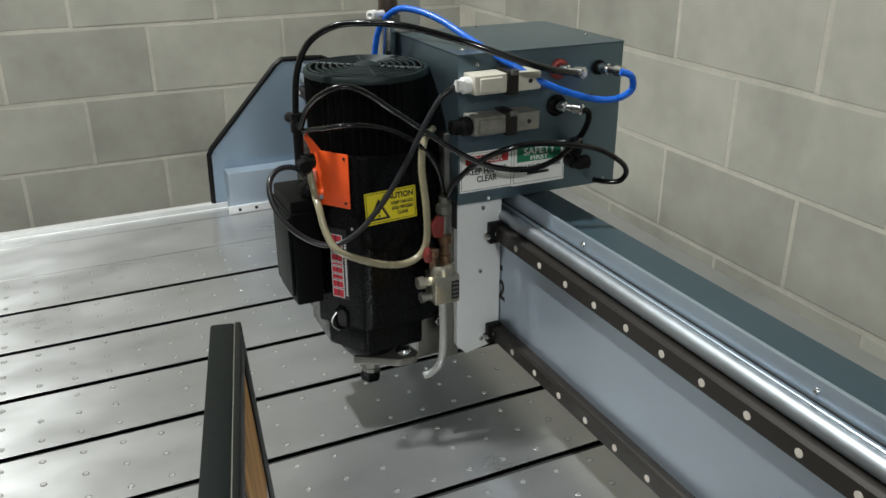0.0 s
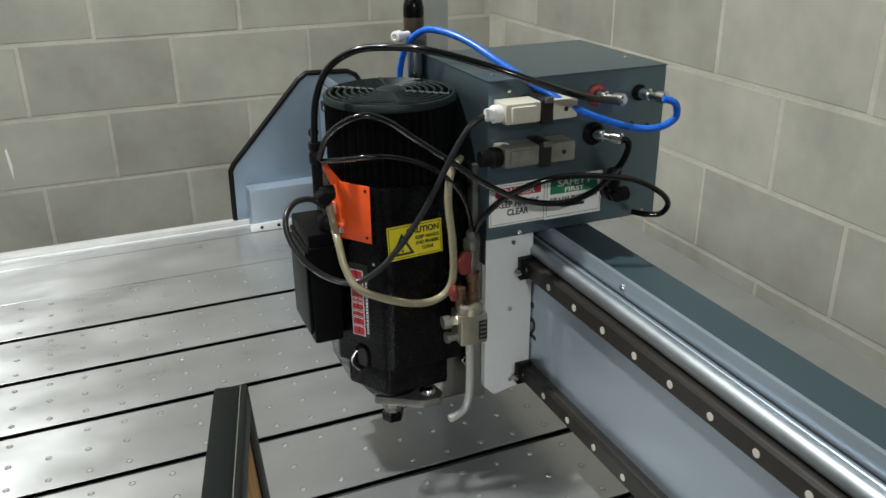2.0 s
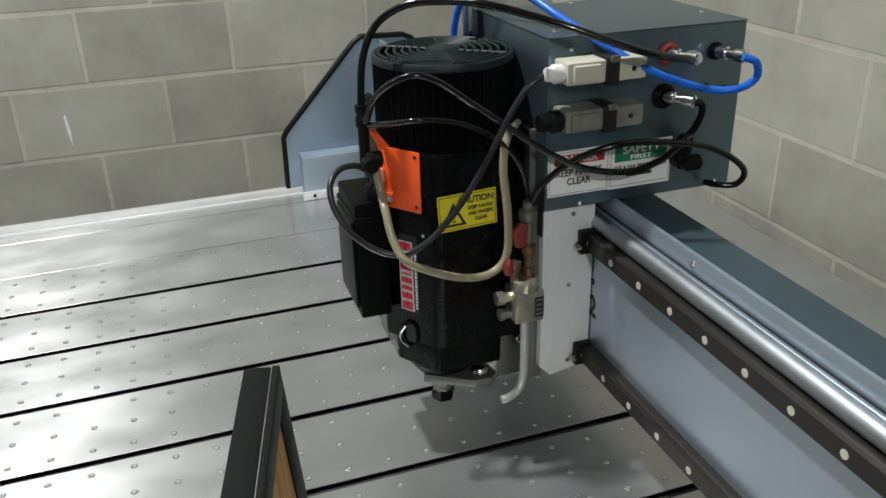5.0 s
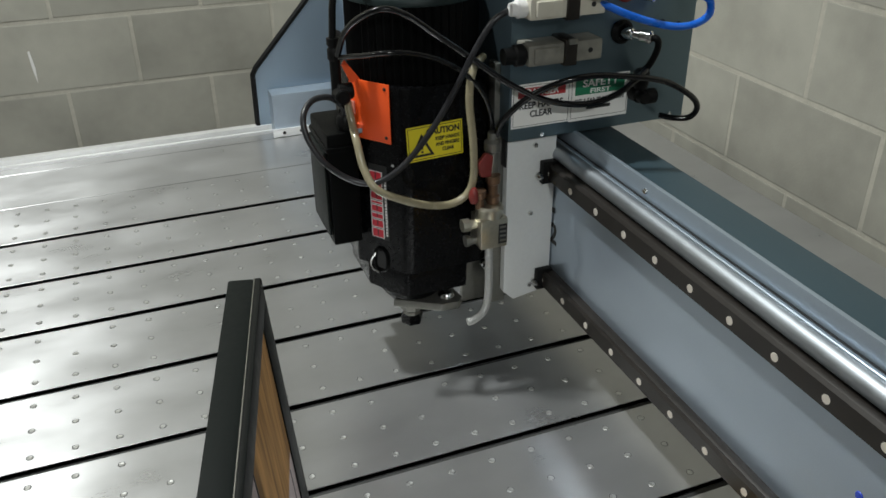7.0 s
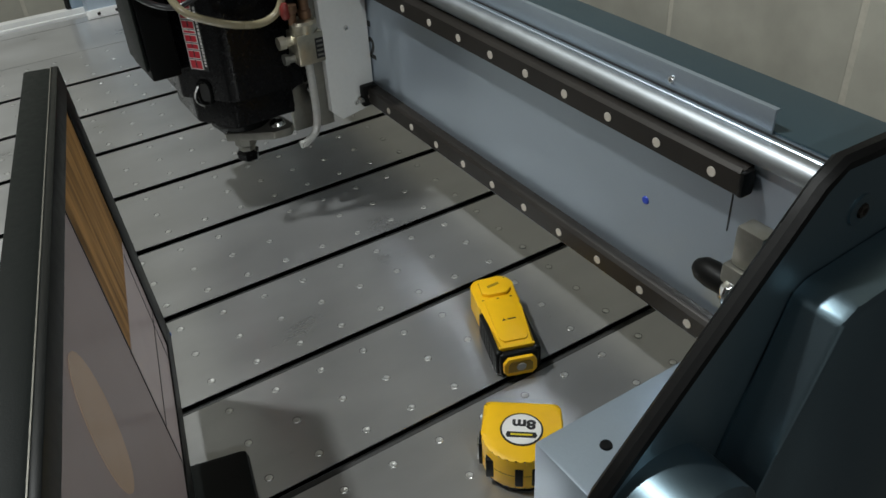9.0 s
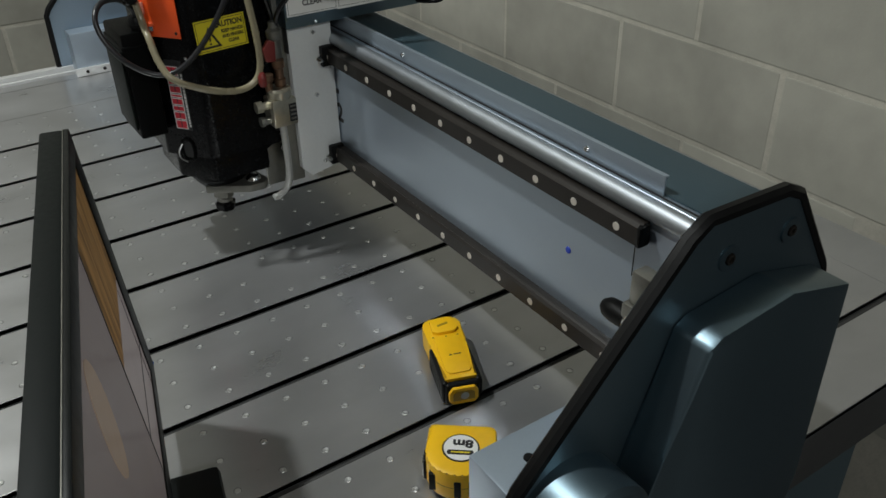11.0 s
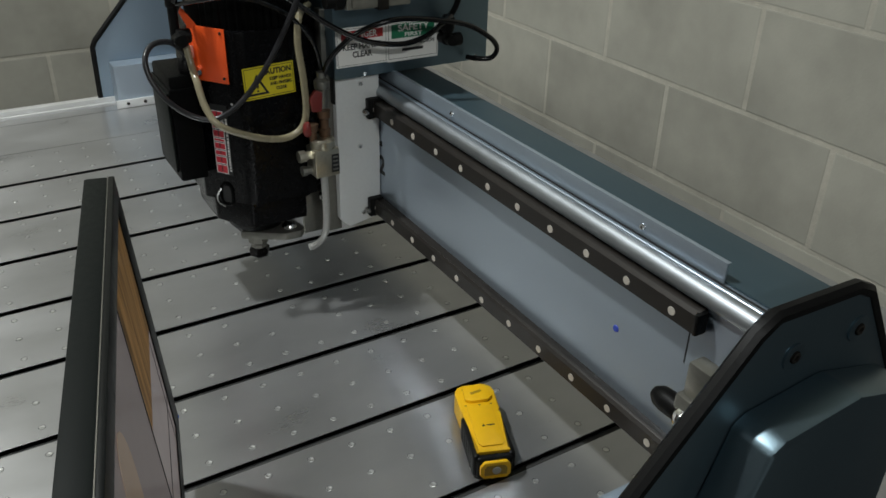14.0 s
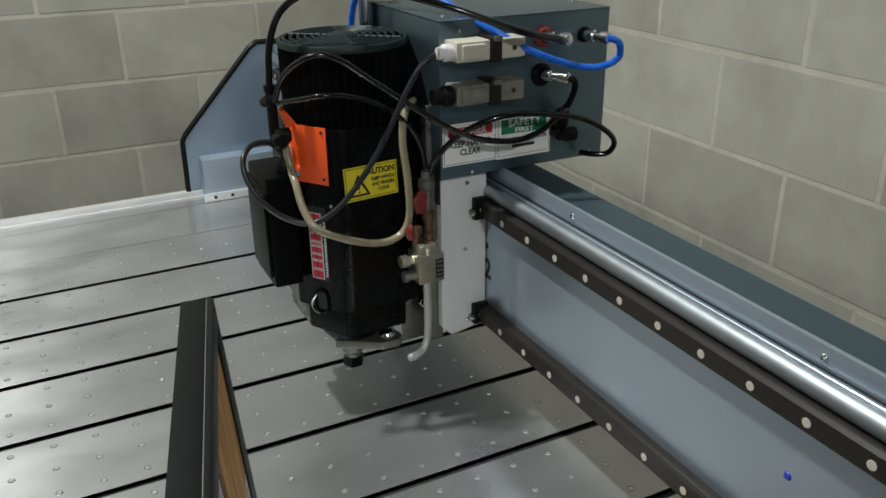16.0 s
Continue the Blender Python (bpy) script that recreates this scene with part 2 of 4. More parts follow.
def prism(poly, lo, hi, axis="y", bevel=0.0, bm=None):
    """An outline in the two other axes, drawn out from lo to hi along the axis."""
    bm = bmesh.new() if bm is None else bm
    put = {"y": lambda a, b, c: (a, c, b), "x": lambda a, b, c: (c, a, b), "z": lambda a, b, c: (a, b, c)}[axis]
    v0 = [bm.verts.new(put(a, b, lo)) for a, b in poly]
    v1 = [bm.verts.new(put(a, b, hi)) for a, b in poly]
    n = len(poly)
    fs = [bm.faces.new(v0), bm.faces.new(v1)]
    fs += [bm.faces.new((v0[k], v0[(k + 1) % n], v1[(k + 1) % n], v1[k])) for k in range(n)]
    if bevel:
        es = list({e for f in fs for e in f.edges})
        bmesh.ops.bevel(bm, geom=es, offset=bevel, segments=2, affect="EDGES", profile=0.6)
    return bm


def spline(points, steps=8):
    """A smooth line through the points."""
    p = [Vector(q) for q in points]
    p = [2 * p[0] - p[1]] + p + [2 * p[-1] - p[-2]]
    out = []
    for i in range(1, len(p) - 2):
        for s in range(steps):
            t = s / steps
            a, b, c, d = p[i - 1], p[i], p[i + 1], p[i + 2]
            out.append(0.5 * (2 * b + (c - a) * t + (2 * a - 5 * b + 4 * c - d) * t * t + (3 * b - a - 3 * c + d) * t ** 3))
    out.append(p[-2])
    return out


def tube(points, r, seg=12, bm=None, closed=False, ridge=0.0):
    """A round tube along a line."""
    bm = bmesh.new() if bm is None else bm
    pts = [Vector(q) for q in points]
    n = len(pts)
    rings, u = [], None
    for i in range(n):
        a = pts[i - 1] if (i or closed) else pts[0]
        b = pts[(i + 1) % n] if (i < n - 1 or closed) else pts[-1]
        d = (b - a).normalized()
        if u is None:
            u = d.orthogonal().normalized()
        u = (u - d * u.dot(d)).normalized()
        v = d.cross(u)
        rr = r * (1 + ridge * (i % 2))
        rings.append([bm.verts.new(pts[i] + rr * (u * math.cos(2 * math.pi * k / seg) + v * math.sin(2 * math.pi * k / seg)))
                      for k in range(seg)])
    for i in range(n if closed else n - 1):
        a, b = rings[i], rings[(i + 1) % n]
        for k in range(seg):
            bm.faces.new((a[k], a[(k + 1) % seg], b[(k + 1) % seg], b[k]))
    if not closed:
        bm.faces.new(rings[0])
        bm.faces.new(rings[-1])
    return bm


def words(name, text, size, m, mat, parent, width=None, label="", thick=0.0002, bold=0.022):
    """Raised lettering in the built-in font, centred on the pose m."""
    cu = bpy.data.curves.new(name, "FONT")
    cu.body, cu.size, cu.align_x, cu.align_y, cu.extrude = text, size, "CENTER", "CENTER", thick
    cu.resolution_u, cu.offset = 3, size * bold
    tmp = bpy.data.objects.new(name, cu)
    scene.collection.objects.link(tmp)
    bpy.context.view_layer.update()
    me = bpy.data.meshes.new_from_object(tmp.evaluated_get(bpy.context.evaluated_depsgraph_get()))
    bpy.data.objects.remove(tmp)
    bpy.data.curves.remove(cu)
    xs = [v.co.x for v in me.vertices]
    k = width / (max(xs) - min(xs)) if width else 1.0
    me.transform(m @ Matrix.Diagonal((k, 1, 1, 1)))
    me.materials.clear()
    me.materials.append(mat)
    ob = new(name, me)
    place_under(ob, parent)
    if label:
        ob["label"] = label
    return ob


def facing_front(x, y, z, turn=0.0):
    """The pose of lettering on an upright face that looks along -y."""
    return Matrix.Translation((x, y, z)) @ Matrix.Rotation(radians(90), 4, "X") @ Matrix.Rotation(radians(turn), 4, "Z")


def screw(at, axis, r, parent, mat=None, name="screw", depth=0.003):
    sgn = -1 if axis.startswith("-") else 1
    turn = AX[axis[-1]] @ (Matrix.Rotation(math.pi, 4, "X") if sgn < 0 else Matrix.Identity(4))
    bm = lathe([(r, 0), (r, depth * 0.5), (r * 0.75, depth), (r * 0.42, depth), (r * 0.40, depth * 0.45), (0, depth * 0.45)],
               at=at, seg=12, turn=turn)
    return part(name, bm, mat or M_CHROME, parent)


# ---- room ----
BED_FAR, WALL_Y, WALL_X = 1.985, 2.583, 0.7606
UNIT, FLOOR_Z = 0.1997, -0.86
BLOCK_L, BLOCK_H, JOINT = 2 * UNIT, UNIT, 0.010


def setting(name, bm, mat, label, smooth=False):
    ob = new(name, mesh_from(name, bm, mat, smooth))
    return tagged(ob, label, name.split("_")[0], kind="structure")


setting("floor", box((-6.2, -5.2, FLOOR_Z - 0.1), (WALL_X, WALL_Y, FLOOR_Z)), M_FLOOR, "grey concrete workshop floor")
setting("ceiling", box((-6.2, -5.2, CEILING), (WALL_X + 0.2, WALL_Y + 0.2, CEILING + 0.1)), M_PLASTER,
        "pale flat workshop ceiling")
# unseen walls added to close the room, their grey set for reflections
setting("wall_south", box((-6.2, -5.4, FLOOR_Z), (WALL_X + 0.2, -5.2, CEILING)), M_GREYWALL, "plain grey wall closing the room out of view")
setting("wall_west", box((-6.4, -5.4, FLOOR_Z), (-6.2, WALL_Y + 0.2, CEILING)), M_GREYWALL, "plain grey wall closing the room out of view")
wall_back = setting("wall_north", box((-6.2, WALL_Y + 0.0009, FLOOR_Z), (WALL_X + 0.2, WALL_Y + 0.2, CEILING)), M_MORTAR,
                    "bare grey concrete block wall with pale mortar joints")
wall_right = setting("wall_east", box((WALL_X + 0.0009, 0.1, FLOOR_Z), (WALL_X + 0.2, WALL_Y + 0.0014, CEILING)), M_MORTAR,
                     "bare grey concrete block wall with pale mortar joints")

part("paint_drip", prism([(-0.7282, 0.0910), (-0.7232, 0.0950), (-0.7172, 0.0464), (-0.7202, 0.0018), (-0.7252, 0.0364)], WALL_Y - 0.0012, WALL_Y + 0.002, "y"), M_PAPER, wall_back, "pale drip mark")
# added out of view so that the near plate and cover reflect dark
setting("wall_southeast", box((WALL_X + 0.0009, -5.2, FLOOR_Z), (WALL_X + 0.2, 0.1, CEILING)), M_DARKWALL, "unseen dark wall added to darken reflections in the near plate")


def block_mesh(length, height):
    """A block's front, softened at its rim; it looks along -y, centred."""
    bm = bmesh.new()
    a, b, c = length / 2, height / 2, 0.0022
    rings = []
    for inset, y in ((0, 0.003), (0, 0.0005), (c, 0.0)):
        rings.append([bm.verts.new((sx * (a - inset), y, sz * (b - inset))) for sx, sz in ((-1, -1), (1, -1), (1, 1), (-1, 1))])
    for r0, r1 in zip(rings, rings[1:]):
        for k in range(4):
            bm.faces.new((r0[k], r0[(k + 1) % 4], r1[(k + 1) % 4], r1[k]))
    bm.faces.new(rings[-1])
    bm.normal_update()
    for f in bm.faces:
        if f.normal.y > 0.01:
            f.normal_flip()
    me = bpy.data.meshes.new("block")
    bm.to_mesh(me)
    bm.free()
    me.materials.append(M_BLOCK)
    return me


# ---- bodies of the inferred key lamp and the two added fills ----
for lx, ly, lw, ls in LAMPS:
    hb = thing("key_fill_lamp", (lx, ly, CEILING), "unseen round ceiling lamp: one inferred from shadows, two added fills", "lamp", "ceiling lamps")
    part("housing", lathe([(0.05, CEILING), (0.12, CEILING - 0.05), (ls / 2 + 0.03, CEILING - 0.09), (ls / 2 + 0.03, CEILING - 0.10)],
                          at=(lx, ly, 0), seg=32), M_LAMPBODY, hb)
    part("diffuser", lathe([(ls / 2, CEILING - 0.104), (ls / 2, CEILING - 0.112), (0, CEILING - 0.114)], at=(lx, ly, 0), seg=32),
         M_LAMP, hb, "glowing white diffuser")

# ---- machine table ----
SLOT0, PITCH, SLOT_W = 0.935, 0.1594, 0.0125
BED_X0, BED_X1, SLOT_END = -1.75, 0.66, 0.565
table = thing("machine_table", (-0.5, 1.0, FLOOR_Z), "brushed aluminium slotted machine table with screw inserts", "table")
part("base", box((BED_X0, 0.19, -0.09), (BED_X1, BED_FAR, -0.0075), 0.003), M_SLOT, table)
part("underframe", box((BED_X0 + 0.1, 0.28, FLOOR_Z), (BED_X1 - 0.1, BED_FAR - 0.1, -0.09), 0.004), M_REAR, table)
edges = [0.19] + [SLOT0 + PITCH * k for k in range(-4, 5)]
for k in range(len(edges) - 1):
    part("table_plate", box((BED_X0, edges[k] + (SLOT_W / 2 if k else 0), -0.0075), (SLOT_END, edges[k + 1] - SLOT_W / 2, 0), 0.0006, 1),
         M_BED, table, smooth=False)
part("table_plate", box((BED_X0, edges[-1] + SLOT_W / 2, -0.0075), (SLOT_END, 1.7365, 0), 0.0006, 1), M_BED, table, smooth=False)
part("table_plate", box((BED_X0, 1.7385, -0.0075), (SLOT_END, 1.914, 0), 0.0006, 1), M_BED, table, smooth=False)
part("table_plate", box((BED_X0, 1.916, -0.0075), (SLOT_END, 1.952, 0), 0.0006, 1), M_BED, table, smooth=False)
part("end_plate", box((SLOT_END, 0.19, -0.0075), (BED_X1, 1.952, 0.0)), M_BED, table, smooth=False)
part("edge_rail", box((BED_X0, 1.9545, -0.03), (BED_X1, 1.9645, 0.006), 0.001), M_EDGE, table, "bright aluminium edge rail")
part("edge_rail", box((BED_X0, 1.968, -0.05), (BED_X1, 1.990, 0.016), 0.003), M_EDGE, table, "bright aluminium edge rail")

# screw inserts, three rows to a plate
insert_me = None


def insert_bm():
    return lathe([(0.0048, 0.0), (0.0046, 0.0004), (0.0040, 0.0002), (0.0036, 0.0006), (0.0016, 0.0004), (0, 0.0001)], seg=8)


def groove(me):
    """Darkens the ring round an insert and its centre, for shade in uncut recesses."""
    me.materials.append(M_GROOVESHADE)
    for p in me.polygons:
        c = p.center
        r = math.hypot(c.x, c.y)
        if 0.0036 < r < 0.0042 or r < 0.0009:
            p.material_index = 1
    return me


insert_me = groove(mesh_from("screw_insert", insert_bm(), M_INSERT))
far_bm = bmesh.new()
rim_rng = random.Random(5)
for k in range(len(edges)):
    mid = (edges[k] + (edges[k + 1] if k + 1 < len(edges) else edges[k] + PITCH)) / 2
    if k == 0:
        continue
    for row in (-1, 0, 1):
        for c in range(-26, 12):
            x = -0.1457 + 0.0528 * c
            y = mid + row * 0.0528
            if x < BED_X0 + 0.03 or rim_rng.random() < 0.04:
                continue
            if -0.60 < x < 0.09 and y < 0.93:
                ob = new("screw_insert", insert_me)
                ob.location = (x, y, 0.0)
                place_under(ob, table)
            else:
                lathe([(0.0048, 0.0), (0.0046, 0.0004), (0.0038, 0.0001), (0.0034, 0.0006), (0, 0.0003)], at=(x, y, 0), seg=8, bm=far_bm)
# the far inserts get the same groove shade by colour
for i, f in enumerate(far_bm.faces):
    f.material_index = 1 if 8 <= i % 33 < 16 else 0
field = part("insert_field", far_bm, M_INSERT, table)
field.data.materials.append(M_GROOVESHADE)
tagged(field, kind="stuff")

# ---- gantry ----
GY0, GY1 = 0.212, 1.972
gantry = thing("gantry", (0.05, 1.0, 0.0), "blue-grey steel machine gantry with dark linear rails over the table", "gantry")
# tube with a rounded upper front edge
prof = [(0.014, 0.104), (0.014, 0.306), (0.018, 0.3165), (0.022, 0.320), (0.104, 0.320), (0.106, 0.318), (0.106, 0.104)]
beam = part("beam", prism([(y, z) for y, z in prof], GY0, GY1, "y"), M_BEAM, gantry)
part("top_plate", box((0.031, GY0, 0.3203), (0.107, GY1, 0.3225), 0.0006), M_REAR, gantry, "dark teal top plate")
bend = []
for a in range(-15, 111, 9):
    bend.append((0.0205 - 0.0122 * math.cos(radians(a)), 0.3070 + 0.0122 * math.sin(radians(a))))
for a in range(110, -16, -9):
    bend.append((0.0205 - 0.0105 * math.cos(radians(a)), 0.3070 + 0.0105 * math.sin(radians(a))))
part("rounded_edge", prism(bend, GY0 + 0.004, GY1 - 0.004, "y"), M_BARE, gantry, "bright rounded steel edge")
part("angle_strip", box((0.0280, 0.288, 0.3202), (0.0300, GY1 - 0.004, 0.3410), 0.0005), M_SHEET, gantry, "upright light blue steel strip")
# black strip in place of the shade between edge and angle strip
part("seam", box((0.0252, GY0 + 0.002, 0.3201), (0.0278, GY1 - 0.002, 0.3206)), M_INKGAP, gantry, "black strip painted in for the shade of a gap")
part("angle_flange", box((0.0300, 0.288, 0.3392), (0.0335, GY1 - 0.004, 0.3408), 0.0004), M_SHEET, gantry)
for y in (0.391, 0.744, 1.1, 1.45):
    screw((0.0280, y, 0.330), "-x", 0.0035, gantry)
RAIL_Y0 = 0.287


def rail(zc, name):
    h = 0.0120
    pr = [(0.014, zc - h), (0.007, zc - h), (0.004, zc - h + 0.003), (0.001, zc - h + 0.001), (-0.002, zc - h + 0.002),
          (-0.002, zc + h - 0.003), (0.001, zc + h), (0.004, zc + h - 0.003), (0.007, zc + h - 0.001), (0.014, zc + h - 0.001)]
    return part("linear_rail", prism(pr, RAIL_Y0, 1.90, "y"), M_RAIL, gantry, name)


for zc, name in ((0.2885, "dark oiled upper rail with pale plugs"), (0.1315, "dark oiled lower rail with pale plugs")):
    rl = rail(zc, name)
    for k in range(0, 27):
        part("rail_plug", lathe([(0.0043, 0), (0.0043, 0.0006), (0, 0.0007)], at=(-0.002, 0.3134 + 0.06 * k, zc - 0.001), seg=14,
                                turn=Matrix.Rotation(radians(-90), 4, "Y")), M_PLUG, rl)
    part("end_cap", box((-0.003, RAIL_Y0 - 0.005, zc - 0.011), (0.011, RAIL_Y0, zc + 0.011), 0.002), M_RUBBER, rl)
part("paint_mark", lathe([(0.0042, 0), (0.0036, 0.001), (0, 0.0014)], at=(0.014, 0.3932, 0.2145), seg=10,
                         turn=Matrix.Rotation(radians(-90), 4, "Y")), M_BLUEDOT, gantry, "blue paint mark")
part("scribe_line", box((0.0134, 0.3008, 0.2315), (0.0138, 0.3018, 0.2665)), M_INKGAP, gantry, "thin dark scribed line")
words("number", "2412", 0.040, Matrix.Translation((0.0138, 0.945, 0.1940)) @ Matrix.Rotation(radians(-90), 4, "Z")
      @ Matrix.Rotation(radians(90), 4, "X"), M_INKGAP, gantry, 0.075, bold=0.03)

# side plates with rubber trim
SIDE = [(-0.19, -0.14), (-0.210, 0.02), (-0.208, 0.135), (-0.200, 0.150), (-0.030, 0.336), (-0.012, 0.348), (0.086, 0.345), (0.106, 0.336),
        (0.170, 0.240), (0.178, 0.215), (0.150, -0.14)]


def side_plate(y0, y1, label, paint):
    pl = part("side_plate", prism(SIDE, y0, y1, "y", 0.001), paint, gantry, label)
    ym = (y0 + y1) / 2
    ring = []
    for i, (a, b) in enumerate(SIDE):
        p, q = Vector(SIDE[i - 1]), Vector((a, b))
        n = max(1, int((q - p).length / 0.03))
        ring += [Vector((p.x + (q.x - p.x) * s / n, ym, p.y + (q.y - p.y) * s / n)) for s in range(n)]
    bm = tube(ring, 0.0075, 8, closed=True)
    part("edge_trim", bm, M_RUBBER, pl, "black rubber edge trim")
    return pl


near = side_plate(0.200, 0.211, "dark blue steel side plate with rounded corners, its paint lightened as if lit", M_BOX)
# same paint as the near plate, lightened here for the light it reflects
far = side_plate(1.973, 1.984, "blue steel side plate with rounded corners, its paint lightened as if lit", M_PLATELIT)
for x, z in ((0.016, 0.304), (0.098, 0.304)):
    part("washer", lathe([(0.0125, 0), (0.0125, 0.002), (0.006, 0.0024), (0.005, -0.002), (0, -0.002)], at=(x, 0.200, z), seg=20,
                         turn=Matrix.Rotation(radians(90), 4, "X")), M_BOX, near)
    part("bolt", lathe([(0.0055, 0), (0.0055, 0.003), (0.003, 0.0034), (0.0026, 0.001), (0, 0.001)], at=(x, 0.199, z), seg=6,
                       turn=Matrix.Rotation(radians(90), 4, "X")), M_RAIL, near)
for x, z in ((0.160, 0.16), (0.150, 0.135)):
    part("bolt", lathe([(0.004, 0), (0.004, 0.002), (0, 0.0024)], at=(x, 0.200, z), seg=10, turn=Matrix.Rotation(radians(90), 4, "X")),
         M_RAIL, near)
for x, z in ((-0.006, 0.208), (0.09, 0.30)):
    part("bolt", lathe([(0.013, 0), (0.013, 0.004), (0.009, 0.006), (0, 0.006)], at=(x, 1.973, z), seg=14,
                       turn=Matrix.Rotation(radians(90), 4, "X")), M_RAIL, far)
# drive cover on the outside of the near plate
COVER = [(-0.115, 0.050), (-0.078, 0.155), (-0.042, 0.258), (-0.028, 0.266), (0.060, 0.274), (0.148, 0.250), (0.150, 0.0), (0.12, -0.12), (-0.07, -0.12)]
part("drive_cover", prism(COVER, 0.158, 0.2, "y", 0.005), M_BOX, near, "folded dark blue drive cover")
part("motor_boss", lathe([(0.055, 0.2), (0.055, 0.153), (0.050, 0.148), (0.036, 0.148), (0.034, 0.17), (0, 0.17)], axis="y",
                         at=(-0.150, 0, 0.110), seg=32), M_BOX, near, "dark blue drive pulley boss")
part("pulley", lathe([(0.018, 0.175), (0.018, 0.156), (0.010, 0.150), (0, 0.150)], axis="y", at=(-0.150, 0, 0.110), seg=20), M_COPPER, near)


def foot_block(y0, y1, label, cap):
    fb = part("foot_block", box((-0.180, y0, -0.002), (0.16, y1, 0.099), 0.0025), M_SHEET, gantry, label)
    if cap:
        part("grommet", lathe([(0.0055, 0), (0.005, 0.002), (0, 0.003)], at=(-0.135, (y0 + y1) / 2 + 0.01, 0.099), seg=14), M_RUBBER, fb)
    return fb


nb = foot_block(0.212, 0.304, "light blue folded steel foot block", True)
screw((-0.180, 0.262, 0.045), "-x", 0.006, nb, M_STEELDULL)
fb = foot_block(1.922, 1.972, "light blue folded steel foot block", False)
part("shoe", box((-0.186, 1.915, -0.002), (0.165, 1.923, 0.017), 0.001), M_EDGE, fb, "pale aluminium strip")
for x in (-0.16, -0.12, 0.0):
    screw((x, 1.915, 0.008), "-y", 0.004, fb, M_RAIL)

# rubber end stop beside the rail end
stop = part("end_stop", box((-0.048, 0.2125, 0.196), (-0.016, 0.234, 0.222), 0.003), M_STEELDULL, gantry, "steel bracket with a rubber buffer")
part("lug", box((-0.044, 0.2125, 0.216), (-0.020, 0.258, 0.250), 0.003), M_STEELDULL, stop)
part("lug", box((-0.040, 0.2300, 0.250), (-0.022, 0.254, 0.284), 0.003), M_STEELDULL, stop)
part("lug", box((-0.026, 0.2125, 0.240), (0.0125, 0.224, 0.256), 0.002), M_STEELDULL, stop)
part("buffer_ring", lathe([(0.0105, 0.240), (0.0125, 0.243), (0.0125, 0.251), (0.0105, 0.254)], axis="y", at=(-0.036, 0, 0.228), seg=20), M_CHROME, stop)
part("clamp_arc", tube([(-0.036 + 0.0135 * math.cos(radians(w)), 0.247, 0.228 + 0.0135 * math.sin(radians(w))) for w in range(150, 391, 20)], 0.0028, 8), M_CHROME, stop)
part("rubber_buffer", lathe([(0.0105, 0.254), (0.0112, 0.270), (0.0100, 0.280), (0.006, 0.286), (0, 0.2875)], axis="y", at=(-0.036, 0, 0.228), seg=20),
     M_RUBBER, stop, "black rubber buffer")
part("stop_bolt", lathe([(0.0055, 0.266), (0.0055, 0.270), (0.003, 0.271), (0, 0.271)], at=(-0.032, 0.236, 0), seg=6), M_RAIL, stop)

gantry.matrix_basis = Matrix.Translation((0, 0, 0.003)) @ gantry.matrix_basis

# ---- spindle carriage with its control box ----
car = thing("spindle_carriage", (0.0, 0.95, 0.1), "pale steel carriage plate on the gantry rails", "carriage")
plate = part("carriage_plate", prism([(-0.055, 0.118), (-0.040, 0.103), (0.011, 0.112), (0.0125, 0.12), (0.0125, 0.350), (-0.055, 0.350)],
                                     0.913, 0.925, "y", 0.0008), M_WHITE, car)
for x, z in ((-0.017, 0.325), (-0.020, 0.231), (-0.017, 0.122), (-0.017, 0.3375)):
    screw((x, 0.913, z), "-y", 0.0035, plate)
part("side_bar", box((-0.068, 0.926, 0.096), (-0.0475, 0.945, 0.430), 0.001), M_STEELDULL, car, "grey steel side bar")
part("back_block", box((-0.050, 0.927, 0.108), (-0.007, 1.105, 0.344), 0.002), M_REAR, car)
# thin black sheet stands in for the shade in the gap
part("gap_strip", box((-0.0575, 0.914, 0.30), (-0.0555, 0.926, 0.43)), M_INKGAP, car)
part("stop_tab", box((0.0128, 0.908, 0.226), (0.0142, 0.914, 0.233)), M_INKGAP, car)
for zc in (0.2885, 0.1315):
    b = part("bearing_block", box((-0.030, 0.922, zc - 0.017), (0.0128, 1.00, zc + 0.017), 0.002), M_RAIL, car)
    part("wiper", box((-0.010, 0.902, zc - 0.015), (0.0124, 0.9125, zc + 0.015), 0.002), M_RUBBER, b)
    part("grease_nipple", lathe([(0.0035, 0), (0.0045, 0.004), (0.003, 0.006), (0.0045, 0.009), (0.002, 0.013), (0, 0.013)],
                                at=(-0.012, 0.9125, zc - 0.004), seg=10, turn=Matrix.Rotation(radians(90), 4, "X")), M_CHROME, b)

car.matrix_basis = Matrix.Translation((0, 0.008, 0.003)) @ car.matrix_basis

cbox = thing("control_box", (0.06, 1.0, 0.345), "dark blue-grey steel control box with cable connectors and safety stickers", "control box")
X0, X1, Y0, Y1, Z0, Z1 = -0.062, 0.186, 0.900, 1.105, 0.346, 0.543
part("body", box((X0, Y0, Z0), (X1, Y1, Z1 - 0.0016), 0.0012), M_BOX, cbox)
part("lid", box((X0 - 0.0005, Y0 - 0.0008, Z1 - 0.0012), (X1 + 0.0005, Y1 + 0.0005, Z1 + 0.0003), 0.0005), M_BOX, cbox)
for x, y in ((X0 + 0.02, Y0 + 0.03), (0.062, Y1 - 0.012), (X1 - 0.02, Y0 + 0.06), (X0 + 0.02, Y1 - 0.012)):
    screw((x, y, Z1), "z", 0.003, cbox, depth=0.002)
